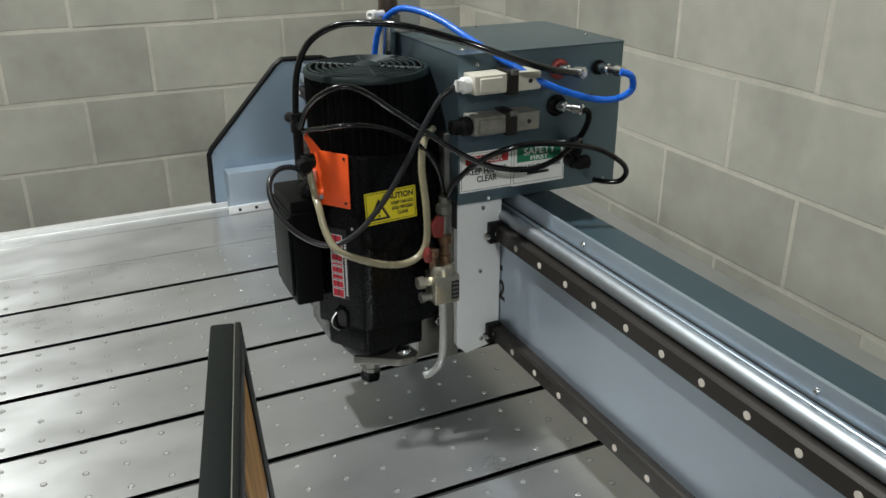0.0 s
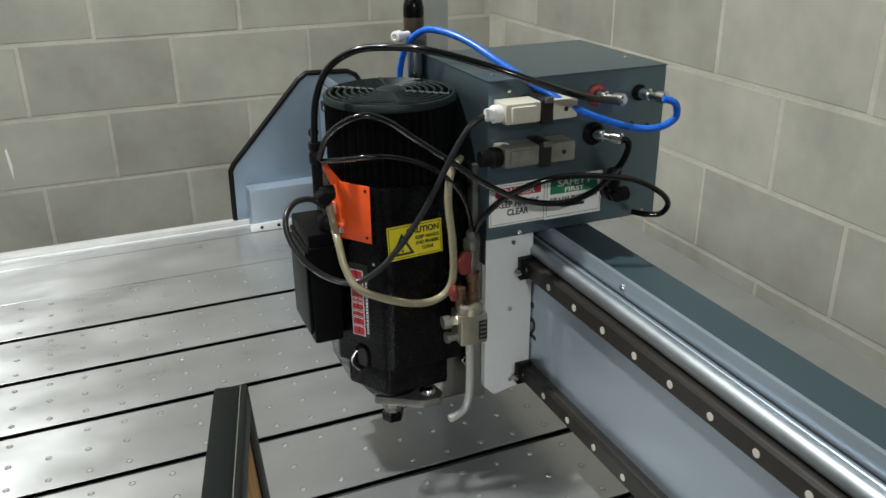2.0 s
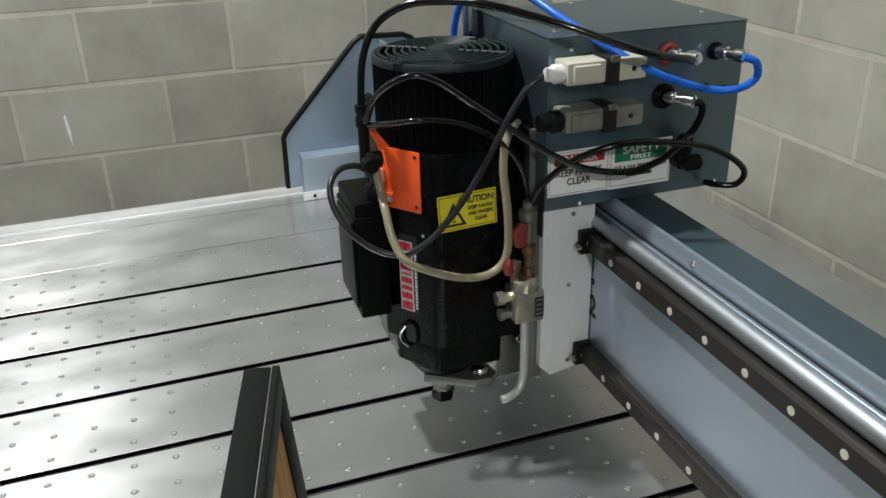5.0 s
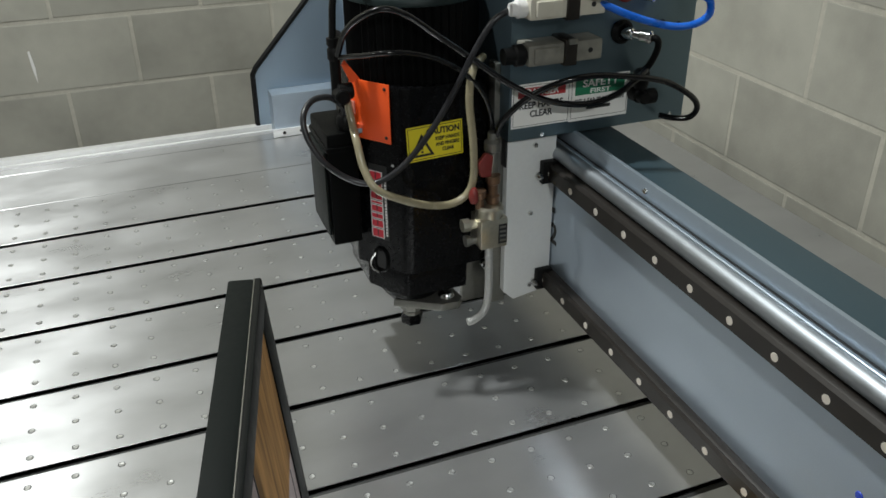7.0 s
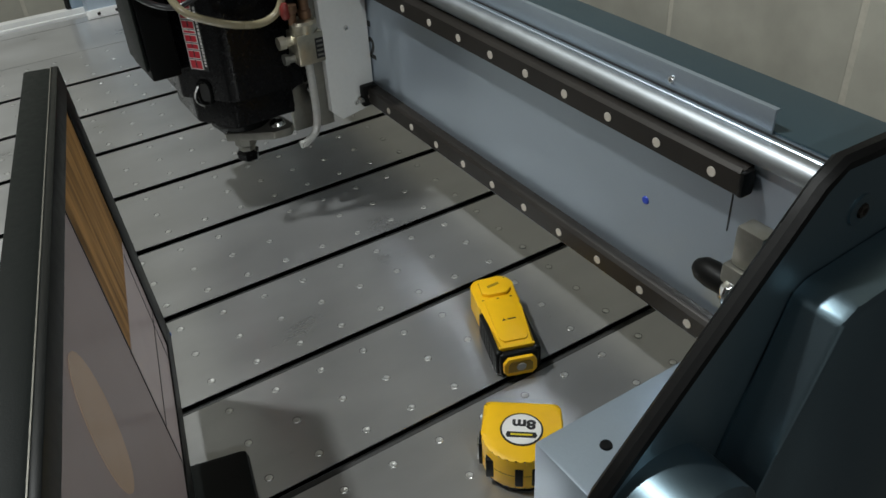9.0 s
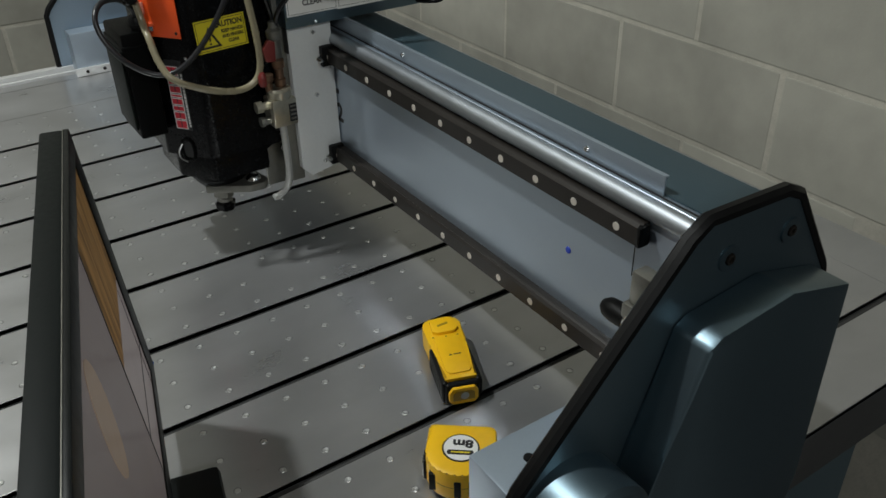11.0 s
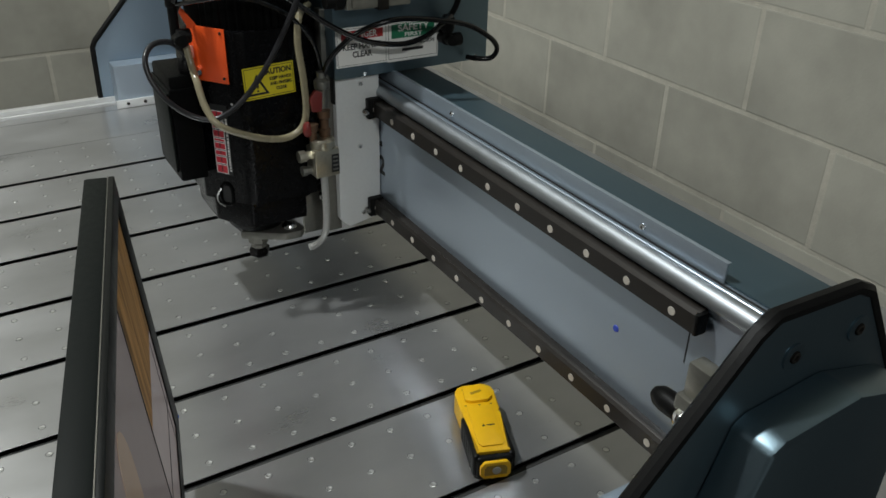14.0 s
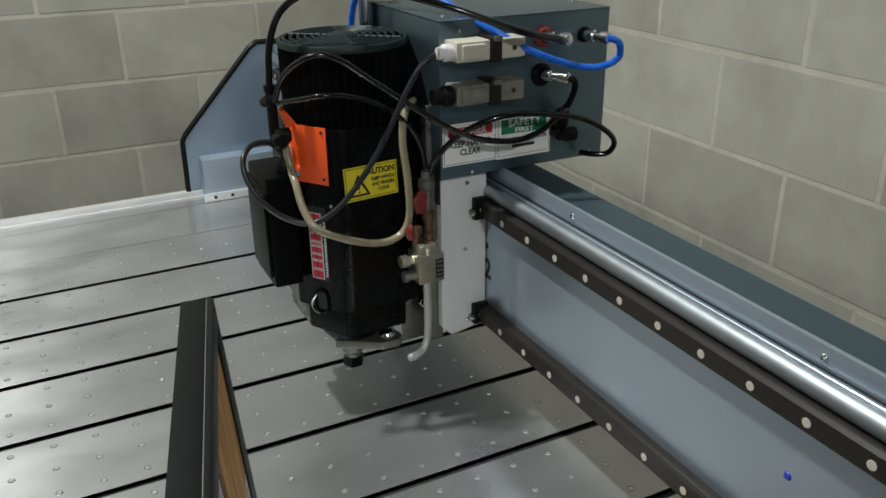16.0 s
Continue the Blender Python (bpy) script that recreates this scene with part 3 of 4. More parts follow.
for x, z in ((-0.036, 0.530), (X1 - 0.02, 0.352), (X0 + 0.045, 0.3505)):
    screw((x, Y0, z), "-y", 0.003, cbox, depth=0.002)
# multi-pin connectors with clips
for z0, z1, y0 in ((0.4985, 0.5225, 0.866), (0.447, 0.471, 0.866)):
    hood = M_BEIGE if z0 > 0.48 else M_SHADEDBEIGE
    c = part("connector", box((-0.056, y0, z0), (0.038, Y0, z1), 0.003), hood, cbox,
             "beige multi-pin connector hood" if z0 > 0.48 else "dirty multi-pin connector hood, darkened as if in the upper one's shadow")
    part("hood_step", box((-0.050, y0 - 0.004, z0 + 0.003), (-0.018, y0 + 0.003, z1 - 0.003), 0.003), hood, c)
    part("clip", box((-0.012, y0 - 0.003, z0 - 0.003), (0.004, Y0 - 0.002, z1 + 0.003), 0.002), M_RAIL, c, "grey metal locking clip")
    part("lever", box((-0.009, y0 - 0.007, z1 - 0.002), (0.002, y0 - 0.002, z1 + 0.005), 0.002), M_STEELDULL, c)
    # flat black disc for the hole's dark inside
    part("pin_hole", lathe([(0.003, 0), (0.003, 0.0006), (0, 0.0006)], at=(0.022, y0, (z0 + z1) / 2), seg=10,
                           turn=Matrix.Rotation(radians(90), 4, "X")), M_INKGAP, c)
part("cable_gland", lathe([(0.0095, 0), (0.0105, 0.003), (0.0105, 0.010), (0.008, 0.012), (0.0075, 0.018), (0, 0.018)], seg=14,
                          at=(-0.056, 0.880, 0.510), turn=Matrix.Rotation(radians(-90), 4, "Y")), M_BADGEWHITE, cbox, "white cable gland")
part("cable_gland", lathe([(0.010, 0), (0.0125, 0.003), (0.0125, 0.012), (0.010, 0.014), (0.0095, 0.026), (0, 0.026)], seg=14,
                          at=(-0.056, 0.878, 0.459), turn=Matrix.Rotation(radians(-90), 4, "Y")), M_RUBBER, cbox, "black cable gland")
FRONT = Matrix.Rotation(radians(90), 4, "X")


def port(x, z, disc, r, tilt, label):
    p = part("air_port", lathe([(r, 0), (r, 0.003), (r * 0.75, 0.006), (r * 0.6, 0.006), (r * 0.55, 0.003), (0, 0.003)], seg=24,
                               at=(x, Y0, z), turn=FRONT), disc, cbox, label)
    turn = Matrix.Rotation(radians(tilt), 4, "Z") @ FRONT
    part("push_fitting", lathe([(0.0065, 0), (0.0075, 0.006), (0.0075, 0.014), (0.0055, 0.016), (0.0055, 0.024), (0.0075, 0.026), (0.0075, 0.038),
                                (0.005, 0.040), (0, 0.040)], seg=14, at=(x, Y0 - 0.003, z), turn=turn), M_CHROME, p, "metal push-in fitting")
    return p


port(0.084, 0.514, M_DULLRED, 0.0135, 22, "dull red round air port")
port(0.147, 0.511, M_RUBBER, 0.010, 18, "black round air port")
port(0.083, 0.466, M_RUBBER, 0.0145, 26, "black round air port")
part("elbow", tube(spline([(0.098, 0.868, 0.466), (0.108, 0.862, 0.463), (0.113, 0.866, 0.450), (0.112, 0.876, 0.430), (0.108, 0.884, 0.418)]), 0.0042, 10), M_RUBBER, cbox)
el = part("elbow_fitting", lathe([(0.0095, 0), (0.0095, 0.016), (0.0075, 0.018), (0.0075, 0.028), (0, 0.028)], seg=14, at=(0.108, Y0, 0.388), turn=FRONT),
          M_RUBBER, cbox, "black elbow fitting")
part("elbow_leg", lathe([(0.008, 0), (0.010, 0.006), (0.010, 0.02), (0.006, 0.024), (0, 0.024)], seg=14, at=(0.107, 0.884, 0.398)), M_RUBBER, el)
part("elbow_stub", lathe([(0.008, 0), (0.0095, 0.004), (0.0095, 0.016), (0, 0.016)], seg=14, at=(0.112, 0.884, 0.386),
                         turn=Matrix.Rotation(radians(90), 4, "Y")), M_RUBBER, el)
for x, z in ((0.139, 0.472), (0.163, 0.467)):
    # no opening is cut, the hole's shade is a black disc
    part("vent_hole", lathe([(0.0035, 0), (0.0035, 0.0006), (0, 0.0006)], at=(x, Y0, z), seg=12, turn=FRONT), M_INKGAP, cbox)
# safety stickers
ST = part("safety_sticker", box((-0.059, Y0 - 0.0006, 0.3625), (0.0185, Y0, 0.4165), 0), M_PAPER, cbox, "white danger sticker with a red banner")
part("banner", box((-0.051, Y0 - 0.0009, 0.3995), (0.012, Y0 - 0.0006, 0.4115), 0), M_SIGNRED, ST)
words("lettering", "DANGER", 0.0125, facing_front(-0.0195, Y0 - 0.0011, 0.4053), M_PAPER, ST, 0.044)
words("lettering", "KEEP HANDS", 0.0115, facing_front(-0.0200, Y0 - 0.0009, 0.3895), M_INKGAP, ST, 0.058)
words("lettering", "CLEAR", 0.0115, facing_front(-0.0200, Y0 - 0.0009, 0.3785), M_INKGAP, ST, 0.030)
ST2 = part("safety_sticker", box((0.0188, Y0 - 0.0006, 0.3610), (0.1005, Y0, 0.4160), 0), M_PAPER, cbox, "white safety sticker with a green banner")
part("banner", box((0.0255, Y0 - 0.0009, 0.3935), (0.094, Y0 - 0.0006, 0.4130), 0), M_SIGNGREEN, ST2)
words("lettering", "SAFETY", 0.0125, facing_front(0.060, Y0 - 0.0011, 0.4070), M_PAPER, ST2, 0.050)
words("lettering", "FIRST", 0.0080, facing_front(0.060, Y0 - 0.0011, 0.3975), M_PAPER, ST2, 0.028)
words("lettering", "EYE & EAR PROTECTION", 0.0075, facing_front(0.060, Y0 - 0.0009, 0.3855), M_INKGAP, ST2, 0.068)
part("text_bar", box((0.042, Y0 - 0.0009, 0.3745), (0.076, Y0 - 0.0006, 0.3785), 0), M_INKGAP, ST2)
for s, a, b in ((ST, -0.057, 0.0165), (ST2, 0.0208, 0.0985)):
    for z in (0.3645, 0.4140):
        part("border", box((a, Y0 - 0.0008, z), (b, Y0 - 0.0006, z + 0.0005), 0), M_INKGAP, s)
    for x in (a, b):
        part("border", box((x, Y0 - 0.0008, 0.3645), (x + 0.0005, Y0 - 0.0006, 0.4145), 0), M_INKGAP, s)

cbox.matrix_basis = Matrix.Translation((0.001, 0.008, -0.004)) @ cbox.matrix_basis

# ---- lifting column behind the motor ----
col = thing("lift_column", (-0.081, 1.09, 0.43), "chrome lifting rod with a black cap beside the control box", "column")
part("rod", tower(0.0120, 0.165, at=(-0.0815, 1.09, 0.40), seg=20), M_CHROME, col, "bright chrome rod")
part("collar", box((-0.096, 1.076, 0.552), (-0.067, 1.104, 0.568), 0.003), M_STEELDULL, col)
part("cap", lathe([(0.0135, 0.590), (0.0135, 0.602), (0.0115, 0.611), (0.006, 0.616), (0, 0.617)], at=(-0.0805, 1.09, 0), seg=24), M_BLACK, col,
     "glossy black rounded cap")
part("sleeve", lathe([(0.0130, 0.566), (0.0136, 0.569), (0.0136, 0.588), (0.0132, 0.590)], at=(-0.0805, 1.09, 0), seg=24), M_SLEEVE, col, "tarnished brown sleeve")
part("back_plate", prism([(-0.076, 0.40), (-0.022, 0.40), (-0.022, 0.606), (-0.024, 0.613), (-0.029, 0.618), (-0.036, 0.620), (-0.076, 0.620)], 1.112, 1.118, "y", 0.0015), M_POSTPLATE, col, "grey upright back plate")
part("spigot", lathe([(0.0045, 0), (0.0045, 0.016), (0.007, 0.017), (0.007, 0.026), (0.004, 0.027), (0, 0.020)], seg=14, at=(-0.1, 1.06, 0.573),
                     turn=Matrix.Rotation(radians(-60), 4, "Z") @ FRONT), M_BADGEWHITE, col, "white push-in spigot")


def grown_from_eye(k):
    """Larger by k about the camera's mean eye, to fit depth without changing the view."""
    c = Vector((-0.4875, -0.03, 0.705))
    return Matrix.Translation(c) @ Matrix.Scale(k, 4) @ Matrix.Translation(-c)


col.matrix_basis = grown_from_eye(1.02) @ col.matrix_basis

# ---- spindle motor ----
mot = thing("spindle_motor", (-0.15, 0.985, 0.06), "black spindle motor with a finned fan cover and stickers", "motor")
CX, CY, RAD = -0.153, 0.985, 0.079
BODY = [(-0.240, 0.965), (-0.197, 0.908), (-0.186, 0.904), (-0.098, 0.904), (-0.088, 0.909), (-0.0755, 0.935), (-0.0755, 1.04), (-0.10, 1.063),
        (-0.21, 1.063), (-0.240, 1.035)]
part("housing", prism(BODY, 0.185, 0.425, "z", 0.003), M_BLACK, mot)
part("lower_housing", prism([(-0.228, 0.965), (-0.194, 0.912), (-0.112, 0.912), (-0.105, 0.93), (-0.105, 1.05), (-0.228, 1.05)], 0.146, 0.186, "z", 0.004),
     M_BLACK, mot)
bm = bmesh.new()
for (a, b), (c, d) in (((0.044, 0.148), (0.029, 0.120)),):
    lathe([(a, b), (a * 0.95, b - 0.012), (c, d), (c * 0.8, d - 0.004)], at=(-0.170, 0.965, 0), seg=24, bm=bm)
part("nose", bm, M_CAST, mot, "dark tapered nose")
clamp = part("clamp_tab", prism([(-0.205, 0.940), (-0.150, 0.905), (-0.126, 0.903), (-0.117, 0.914), (-0.122, 0.945), (-0.17, 0.965)], 0.119, 0.131, "z", 0.003), M_STEELDULL, mot,
             "worn steel clamp tab with a bolt")
part("bolt", lathe([(0.0115, 0.130), (0.0115, 0.132), (0.008, 0.1365), (0, 0.138)], at=(-0.136, 0.924, 0), seg=18), M_CHROME, clamp)
ch = part("collet_nut", lathe([(0.015, 0.117), (0.0155, 0.112), (0.0155, 0.099), (0.012, 0.095), (0.012, 0.090)], at=(-0.172, 0.962, 0), seg=8), M_STEELDULL, mot, "dull steel collet nut")
part("tool_tip", lathe([(0.012, 0.090), (0.0160, 0.086), (0.0145, 0.076), (0.005, 0.070), (0, 0.069)], at=(-0.172, 0.962, 0), seg=6), M_BLACK, ch)
# oval pocket on the slanted face
CH0, CH1 = Vector((-0.240, 0.965, 0)), Vector((-0.197, 0.908, 0))
CHD = (CH1 - CH0).normalized()
CHN = Vector((CHD.y, -CHD.x, 0))
if CHN.y > 0:
    CHN = -CHN


def on_slant(s, z, out=0.0):
    return CH0 + CHD * s + CHN * out + Vector((0, 0, z))


def slant_pose(s, z, out, turn=0.0):
    m = Matrix((CHD, Vector((0, 0, 1)), CHN)).transposed().to_4x4()
    return Matrix.Translation(on_slant(s, z, out)) @ m @ Matrix.Rotation(radians(turn), 4, "Z")


def slant_slab(s0, s1, z0, z1, lift, thick, bevel=0.0):
    bm = box((s0, z0, lift), (s1, z1, lift + thick), bevel)
    m = Matrix((CHD, Vector((0, 0, 1)), CHN)).transposed().to_4x4()
    bmesh.ops.transform(bm, verts=bm.verts, matrix=Matrix.Translation(CH0) @ m)
    return bm


def slant_ring(sc, zc, rs, rz, width, lift):
    bm = tube([on_slant(sc + rs * math.cos(a), zc + (rz if math.sin(a) > 0 else -rz) * abs(math.sin(a)) ** 0.6, lift)
               for a in [2 * math.pi * k / 28 for k in range(28)]], width, 8, closed=True)
    return bm


part("pocket_rim", slant_ring(0.036, 0.196, 0.0095, 0.016, 0.0022, 0.0005), M_CAST, mot)
# pocket is not sunk, its shade is a flat black slab
part("pocket", slant_slab(0.029, 0.043, 0.184, 0.208, 0.0002, 0.0004, 0), M_INKGAP, mot)
part("pocket_clip", tube(spline([on_slant(0.030, 0.206, 0.003), on_slant(0.022, 0.192, 0.003), on_slant(0.024, 0.182, 0.003), on_slant(0.034, 0.178, 0.003)]), 0.0016, 8), M_CHROME, mot)
plate_o = part("orange_plate", slant_slab(0.004, 0.060, 0.357, 0.428, 0.0015, 0.0016, 0.0006), M_ORANGE, mot, "bright orange enamelled plate")
part("torn_corner", prism([(-0.2495, 0.446), (-0.246, 0.452), (-0.229, 0.428), (-0.240, 0.424)], 0.951, 0.953, "y"), M_ORANGE, plate_o)
for s, z in ((0.054, 0.422), (0.054, 0.364)):
    part("rivet", lathe([(0.0022, 0), (0.0016, 0.001), (0, 0.0012)], at=on_slant(s, z, 0.0031), seg=8, turn=CHN.to_track_quat("Z", "Y").to_matrix().to_4x4()),
         M_RAIL, plate_o)
part("pink_tape", slant_slab(-0.006, 0.012, 0.386, 0.402, 0.0035, 0.002, 0.0008), M_PINK, mot, "faded pink tape")
# maker's badge as plain bars
rb = random.Random(3)
bad = part("badge", slant_slab(0.0235, 0.0500, 0.226, 0.326, 0.0002, 0.0003), M_INKGAP, mot, "vertical maker's badge in red and white bars")
zz = 0.2275
for h in (0.013, 0.011, 0.008, 0.010, 0.005, 0.011, 0.012, 0.013):
    if zz + h > 0.321:
        break
    part("white_bar", slant_slab(0.0242, 0.0430, zz, zz + h, 0.0005, 0.0003), M_BADGEWHITE, bad)
    part("red_bar", slant_slab(0.0256, 0.0416, zz + 0.0012, zz + h - 0.0012, 0.0008, 0.0003), M_BADGERED, bad)
    part("notch", slant_slab(0.0330, 0.0345, zz + 0.0030, zz + h - 0.0005, 0.0011, 0.0002), M_INKGAP, bad)
    zz += h + 0.0010
zz = 0.232
while zz < 0.305:
    h = rb.uniform(0.0020, 0.0042)
    part("text_bar", slant_slab(0.0455, 0.0485, zz, zz + h, 0.0005, 0.0003), M_BADGEWHITE, bad)
    zz += h + 0.0012
# caution sticker, slightly tilted
TILT = Matrix.Translation((-0.156, 0.904, 0.3585)) @ Matrix.Rotation(radians(90), 4, "X") @ Matrix.Rotation(radians(2.5), 4, "Z")


def sticker(lo, hi, lift, mat, parent, name, label=""):
    bm = box((lo[0], lo[1], lift), (hi[0], hi[1], lift + 0.0003))
    bmesh.ops.transform(bm, verts=bm.verts, matrix=TILT)
    return part(name, bm, mat, parent, label)


cs = sticker((-0.0345, -0.0215), (0.0345, 0.0215), 0.0002, M_STICKER, mot, "caution_sticker", "yellow caution sticker with a black triangle")
for lo, hi in (((-0.033, 0.0190), (0.033, 0.0197)), ((-0.033, -0.0197), (0.033, -0.0190)), ((-0.033, -0.0197), (-0.0323, 0.0197)), ((0.0323, -0.0197), (0.033, 0.0197))):
    sticker(lo, hi, 0.0005, M_INKGAP, cs, "border")
bm = bmesh.new()
tri_o, tri_i = [(-0.0315, -0.0165), (-0.0015, -0.0165), (-0.0165, 0.0120)], [(-0.0265, -0.0135), (-0.0065, -0.0135), (-0.0165, 0.0055)]
vo = [bm.verts.new(TILT @ Vector((*p, 0.0007))) for p in tri_o]
vi = [bm.verts.new(TILT @ Vector((*p, 0.0007))) for p in tri_i]
for k in range(3):
    bm.faces.new((vo[k], vo[(k + 1) % 3], vi[(k + 1) % 3], vi[k]))
part("warning_triangle", bm, M_INKGAP, cs)
sticker((-0.0178, -0.0075), (-0.0152, 0.0015), 0.0005, M_INKGAP, cs, "exclamation_bar")
sticker((-0.0178, -0.0120), (-0.0152, -0.0095), 0.0005, M_INKGAP, cs, "exclamation_dot")
for txt, x, y, s, w in (("CAUTION", 0.0105, 0.0120, 0.0105, 0.041), ("KEEP HANDS", 0.0155, 0.0025, 0.0060, 0.030), ("AND FINGERS", 0.0155, -0.0045, 0.0060, 0.030),
                        ("CLEAR", 0.0155, -0.0115, 0.0060, 0.015)):
    words("lettering", txt, s, TILT @ Matrix.Translation((x, y, 0.0007)), M_INKGAP, cs, w, bold=0.038)
# ribbed upper housing and fan cover
bm = bmesh.new()
seg = 96
ring0, ring1 = [], []
for k in range(seg):
    a = 2 * math.pi * k / seg
    r = RAD * (1.0 if k % 2 else 0.955)
    ring0.append(bm.verts.new((CX + r * math.cos(a), CY + r * math.sin(a), 0.42)))
    ring1.append(bm.verts.new((CX + r * math.cos(a), CY + r * math.sin(a), 0.512)))
for k in range(seg):
    bm.faces.new((ring0[k], ring0[(k + 1) % seg], ring1[(k + 1) % seg], ring1[k]))
bm.faces.new(ring0)
bm.faces.new(ring1)
part("cooling_ribs", bm, M_CAST, mot, smooth=False)
cover = part("fan_cover", lathe([(RAD * 0.97, 0.511), (RAD + 0.0006, 0.5120), (RAD + 0.0006, 0.5175), (RAD - 0.001, 0.5198), (RAD - 0.003, 0.5203), (RAD - 0.0045, 0.5190),
                                 (RAD - 0.005, 0.500), (0, 0.500)], at=(CX, CY, 0), seg=48), M_FAN, mot, "dark green-black ribbed fan cover")
for k in range(1, 8):
    r = 0.010 + 0.0088 * k
    part("grille_ring", tube([(CX + r * math.cos(a), CY + r * math.sin(a), 0.5200 + 0.0012 * (7 - k) / 7) for a in [2 * math.pi * j / 40 for j in range(40)]], 0.0017, 6,
                             closed=True), M_FAN, cover)
for k in range(6):
    a = radians(60 * k + 20)
    p, q = [Vector((CX + r * math.cos(a), CY + r * math.sin(a), 0.5200)) for r in (0.012, 0.074)]
    part("grille_spoke", tube([p, q], 0.0022, 6), M_FAN, cover)
part("grille_hub", lathe([(0.0155, 0.502), (0.0155, 0.5225), (0.012, 0.5245), (0, 0.5245)], at=(CX, CY, 0), seg=24), M_FAN, cover)
# terminal box on the side with glands
tb = part("terminal_box", box((-0.275, 0.945, 0.222), (-0.238, 1.03, 0.368), 0.004), M_CAST, mot, "black terminal box")
part("cover_plate", box((-0.279, 0.950, 0.235), (-0.2755, 1.025, 0.345), 0.0015), M_MONTOP, tb)
part("rim", box((-0.277, 0.942, 0.345), (-0.236, 1.032, 0.352), 0.002), M_CAST, tb)
part("gland", lathe([(0.0085, 0.366), (0.0085, 0.372), (0.011, 0.373), (0.011, 0.381), (0.008, 0.386), (0, 0.386)], at=(-0.248, 0.957, 0), seg=12), M_RUBBER, tb)
part("gland_nut", lathe([(0.006, 0.366), (0.009, 0.368), (0.009, 0.374), (0, 0.376)], at=(-0.238, 0.945, 0), seg=6), M_CHROME, tb)
# air tee on the side
tee = part("air_tee", tower(0.0062, 0.05, at=(-0.257, 0.950, 0.405), seg=14), M_RUBBER, mot, "black plastic air tee")
part("tee_arm", tower(0.009, 0.022, axis="y", at=(-0.2545, 0.930, 0.415), seg=14), M_RUBBER, tee)
part("tee_elbow", tower(0.0095, 0.018, axis="x", at=(-0.258, 0.944, 0.418), seg=14), M_RUBBER, tee)
part("tee_top", lathe([(0.0052, 0.452), (0.0075, 0.455), (0.0075, 0.465), (0.0055, 0.468), (0.0075, 0.471), (0.0075, 0.478), (0, 0.480)], at=(-0.2575, 0.950, 0), seg=14), M_RUBBER, tee)
# mounting arm to the carriage
part("mount_arm", prism([(-0.115, 0.165), (-0.070, 0.190), (-0.070, 0.235), (-0.115, 0.235)], 0.925, 0.985, "y", 0.004), M_BLACK, mot)
part("mount_block", box((-0.078, 0.955, 0.150), (-0.0485, 1.05, 0.42), 0.003), M_REAR, mot)
part("shim_plate", box((-0.104, 0.946, 0.100), (-0.0685, 0.954, 0.172), 0.001), M_STEELDULL, mot)
part("mount_bolt", lathe([(0.006, 0), (0.006, 0.006), (0.004, 0.008), (0.006, 0.010), (0.0045, 0.014), (0, 0.014)], at=(-0.082, 0.926, 0.168), seg=8, turn=FRONT), M_CHROME, mot)
part("lug_screw", lathe([(0.0025, 0), (0.002, 0.001), (0, 0.001)], at=on_slant(0.060, 0.330, 0.0005), seg=8, turn=CHN.to_track_quat("Z", "Y").to_matrix().to_4x4()), M_CHROME, mot)

mot.matrix_basis = grown_from_eye(1.04) @ mot.matrix_basis

# ---- air valve ----
av = thing("air_valve", (-0.095, 0.885, 0.10), "nickel-plated air valve with a red lever and a bent braided tube", "valve")
part("body", box((-0.112, 0.868, 0.222), (-0.076, 0.902, 0.262), 0.003), M_NICKEL, av)
part("cap", lathe([(0.017, 0.260), (0.0175, 0.263), (0.0175, 0.272), (0.015, 0.275), (0, 0.275)], at=(-0.094, 0.885, 0), seg=20), M_NICKEL, av)
part("side_port", lathe([(0.006, 0), (0.006, 0.008), (0.0085, 0.009), (0.0085, 0.018), (0, 0.018)], seg=8, at=(-0.112, 0.885, 0.252), turn=Matrix.Rotation(radians(-90), 4, "Y")), M_NICKEL, av)
part("side_port", lathe([(0.006, 0), (0.006, 0.008), (0.0075, 0.009), (0.0075, 0.014), (0, 0.014)], seg=8, at=(-0.112, 0.885, 0.230), turn=Matrix.Rotation(radians(-90), 4, "Y")), M_STEELDULL, av)
tag = part("data_label", box((-0.0885, 0.8674, 0.228), (-0.0775, 0.868, 0.254)), M_INKGAP, av, "small dark printed label")
for z in (0.231, 0.237, 0.243, 0.249):
    part("text_bar", box((-0.0870, 0.8670, z), (-0.0790, 0.8674, z + 0.0025)), M_STEELDULL, tag)
part("riser", lathe([(0.0075, 0.274), (0.0085, 0.277), (0.0085, 0.285), (0.0065, 0.287), (0.0065, 0.300), (0.0090, 0.302), (0.0090, 0.312), (0, 0.313)], at=(-0.0885, 0.888, 0), seg=12), M_COPPER, av)
part("riser", lathe([(0.0055, 0.272), (0.0055, 0.285), (0.0080, 0.287), (0.0080, 0.296), (0, 0.297)], at=(-0.107, 0.885, 0), seg=10), M_COPPER, av)
part("red_sleeve", lathe([(0.0045, 0.281), (0.0062, 0.286), (0.0060, 0.295), (0.003, 0.300), (0, 0.300)], at=(-0.115, 0.884, 0), seg=12), M_RED, av)
part("lever", prism([(-0.106, 0.312), (-0.092, 0.310), (-0.090, 0.338), (-0.100, 0.342), (-0.109, 0.330)], 0.884, 0.892, "y", 0.003), M_RED, av, "red plastic lever")
part("upper_fitting", lathe([(0.0085, 0.310), (0.0085, 0.338), (0.0105, 0.340), (0.0105, 0.350), (0.0065, 0.354), (0.0065, 0.362), (0, 0.362)], at=(-0.0855, 0.898, 0), seg=12), M_STEELDULL, av)
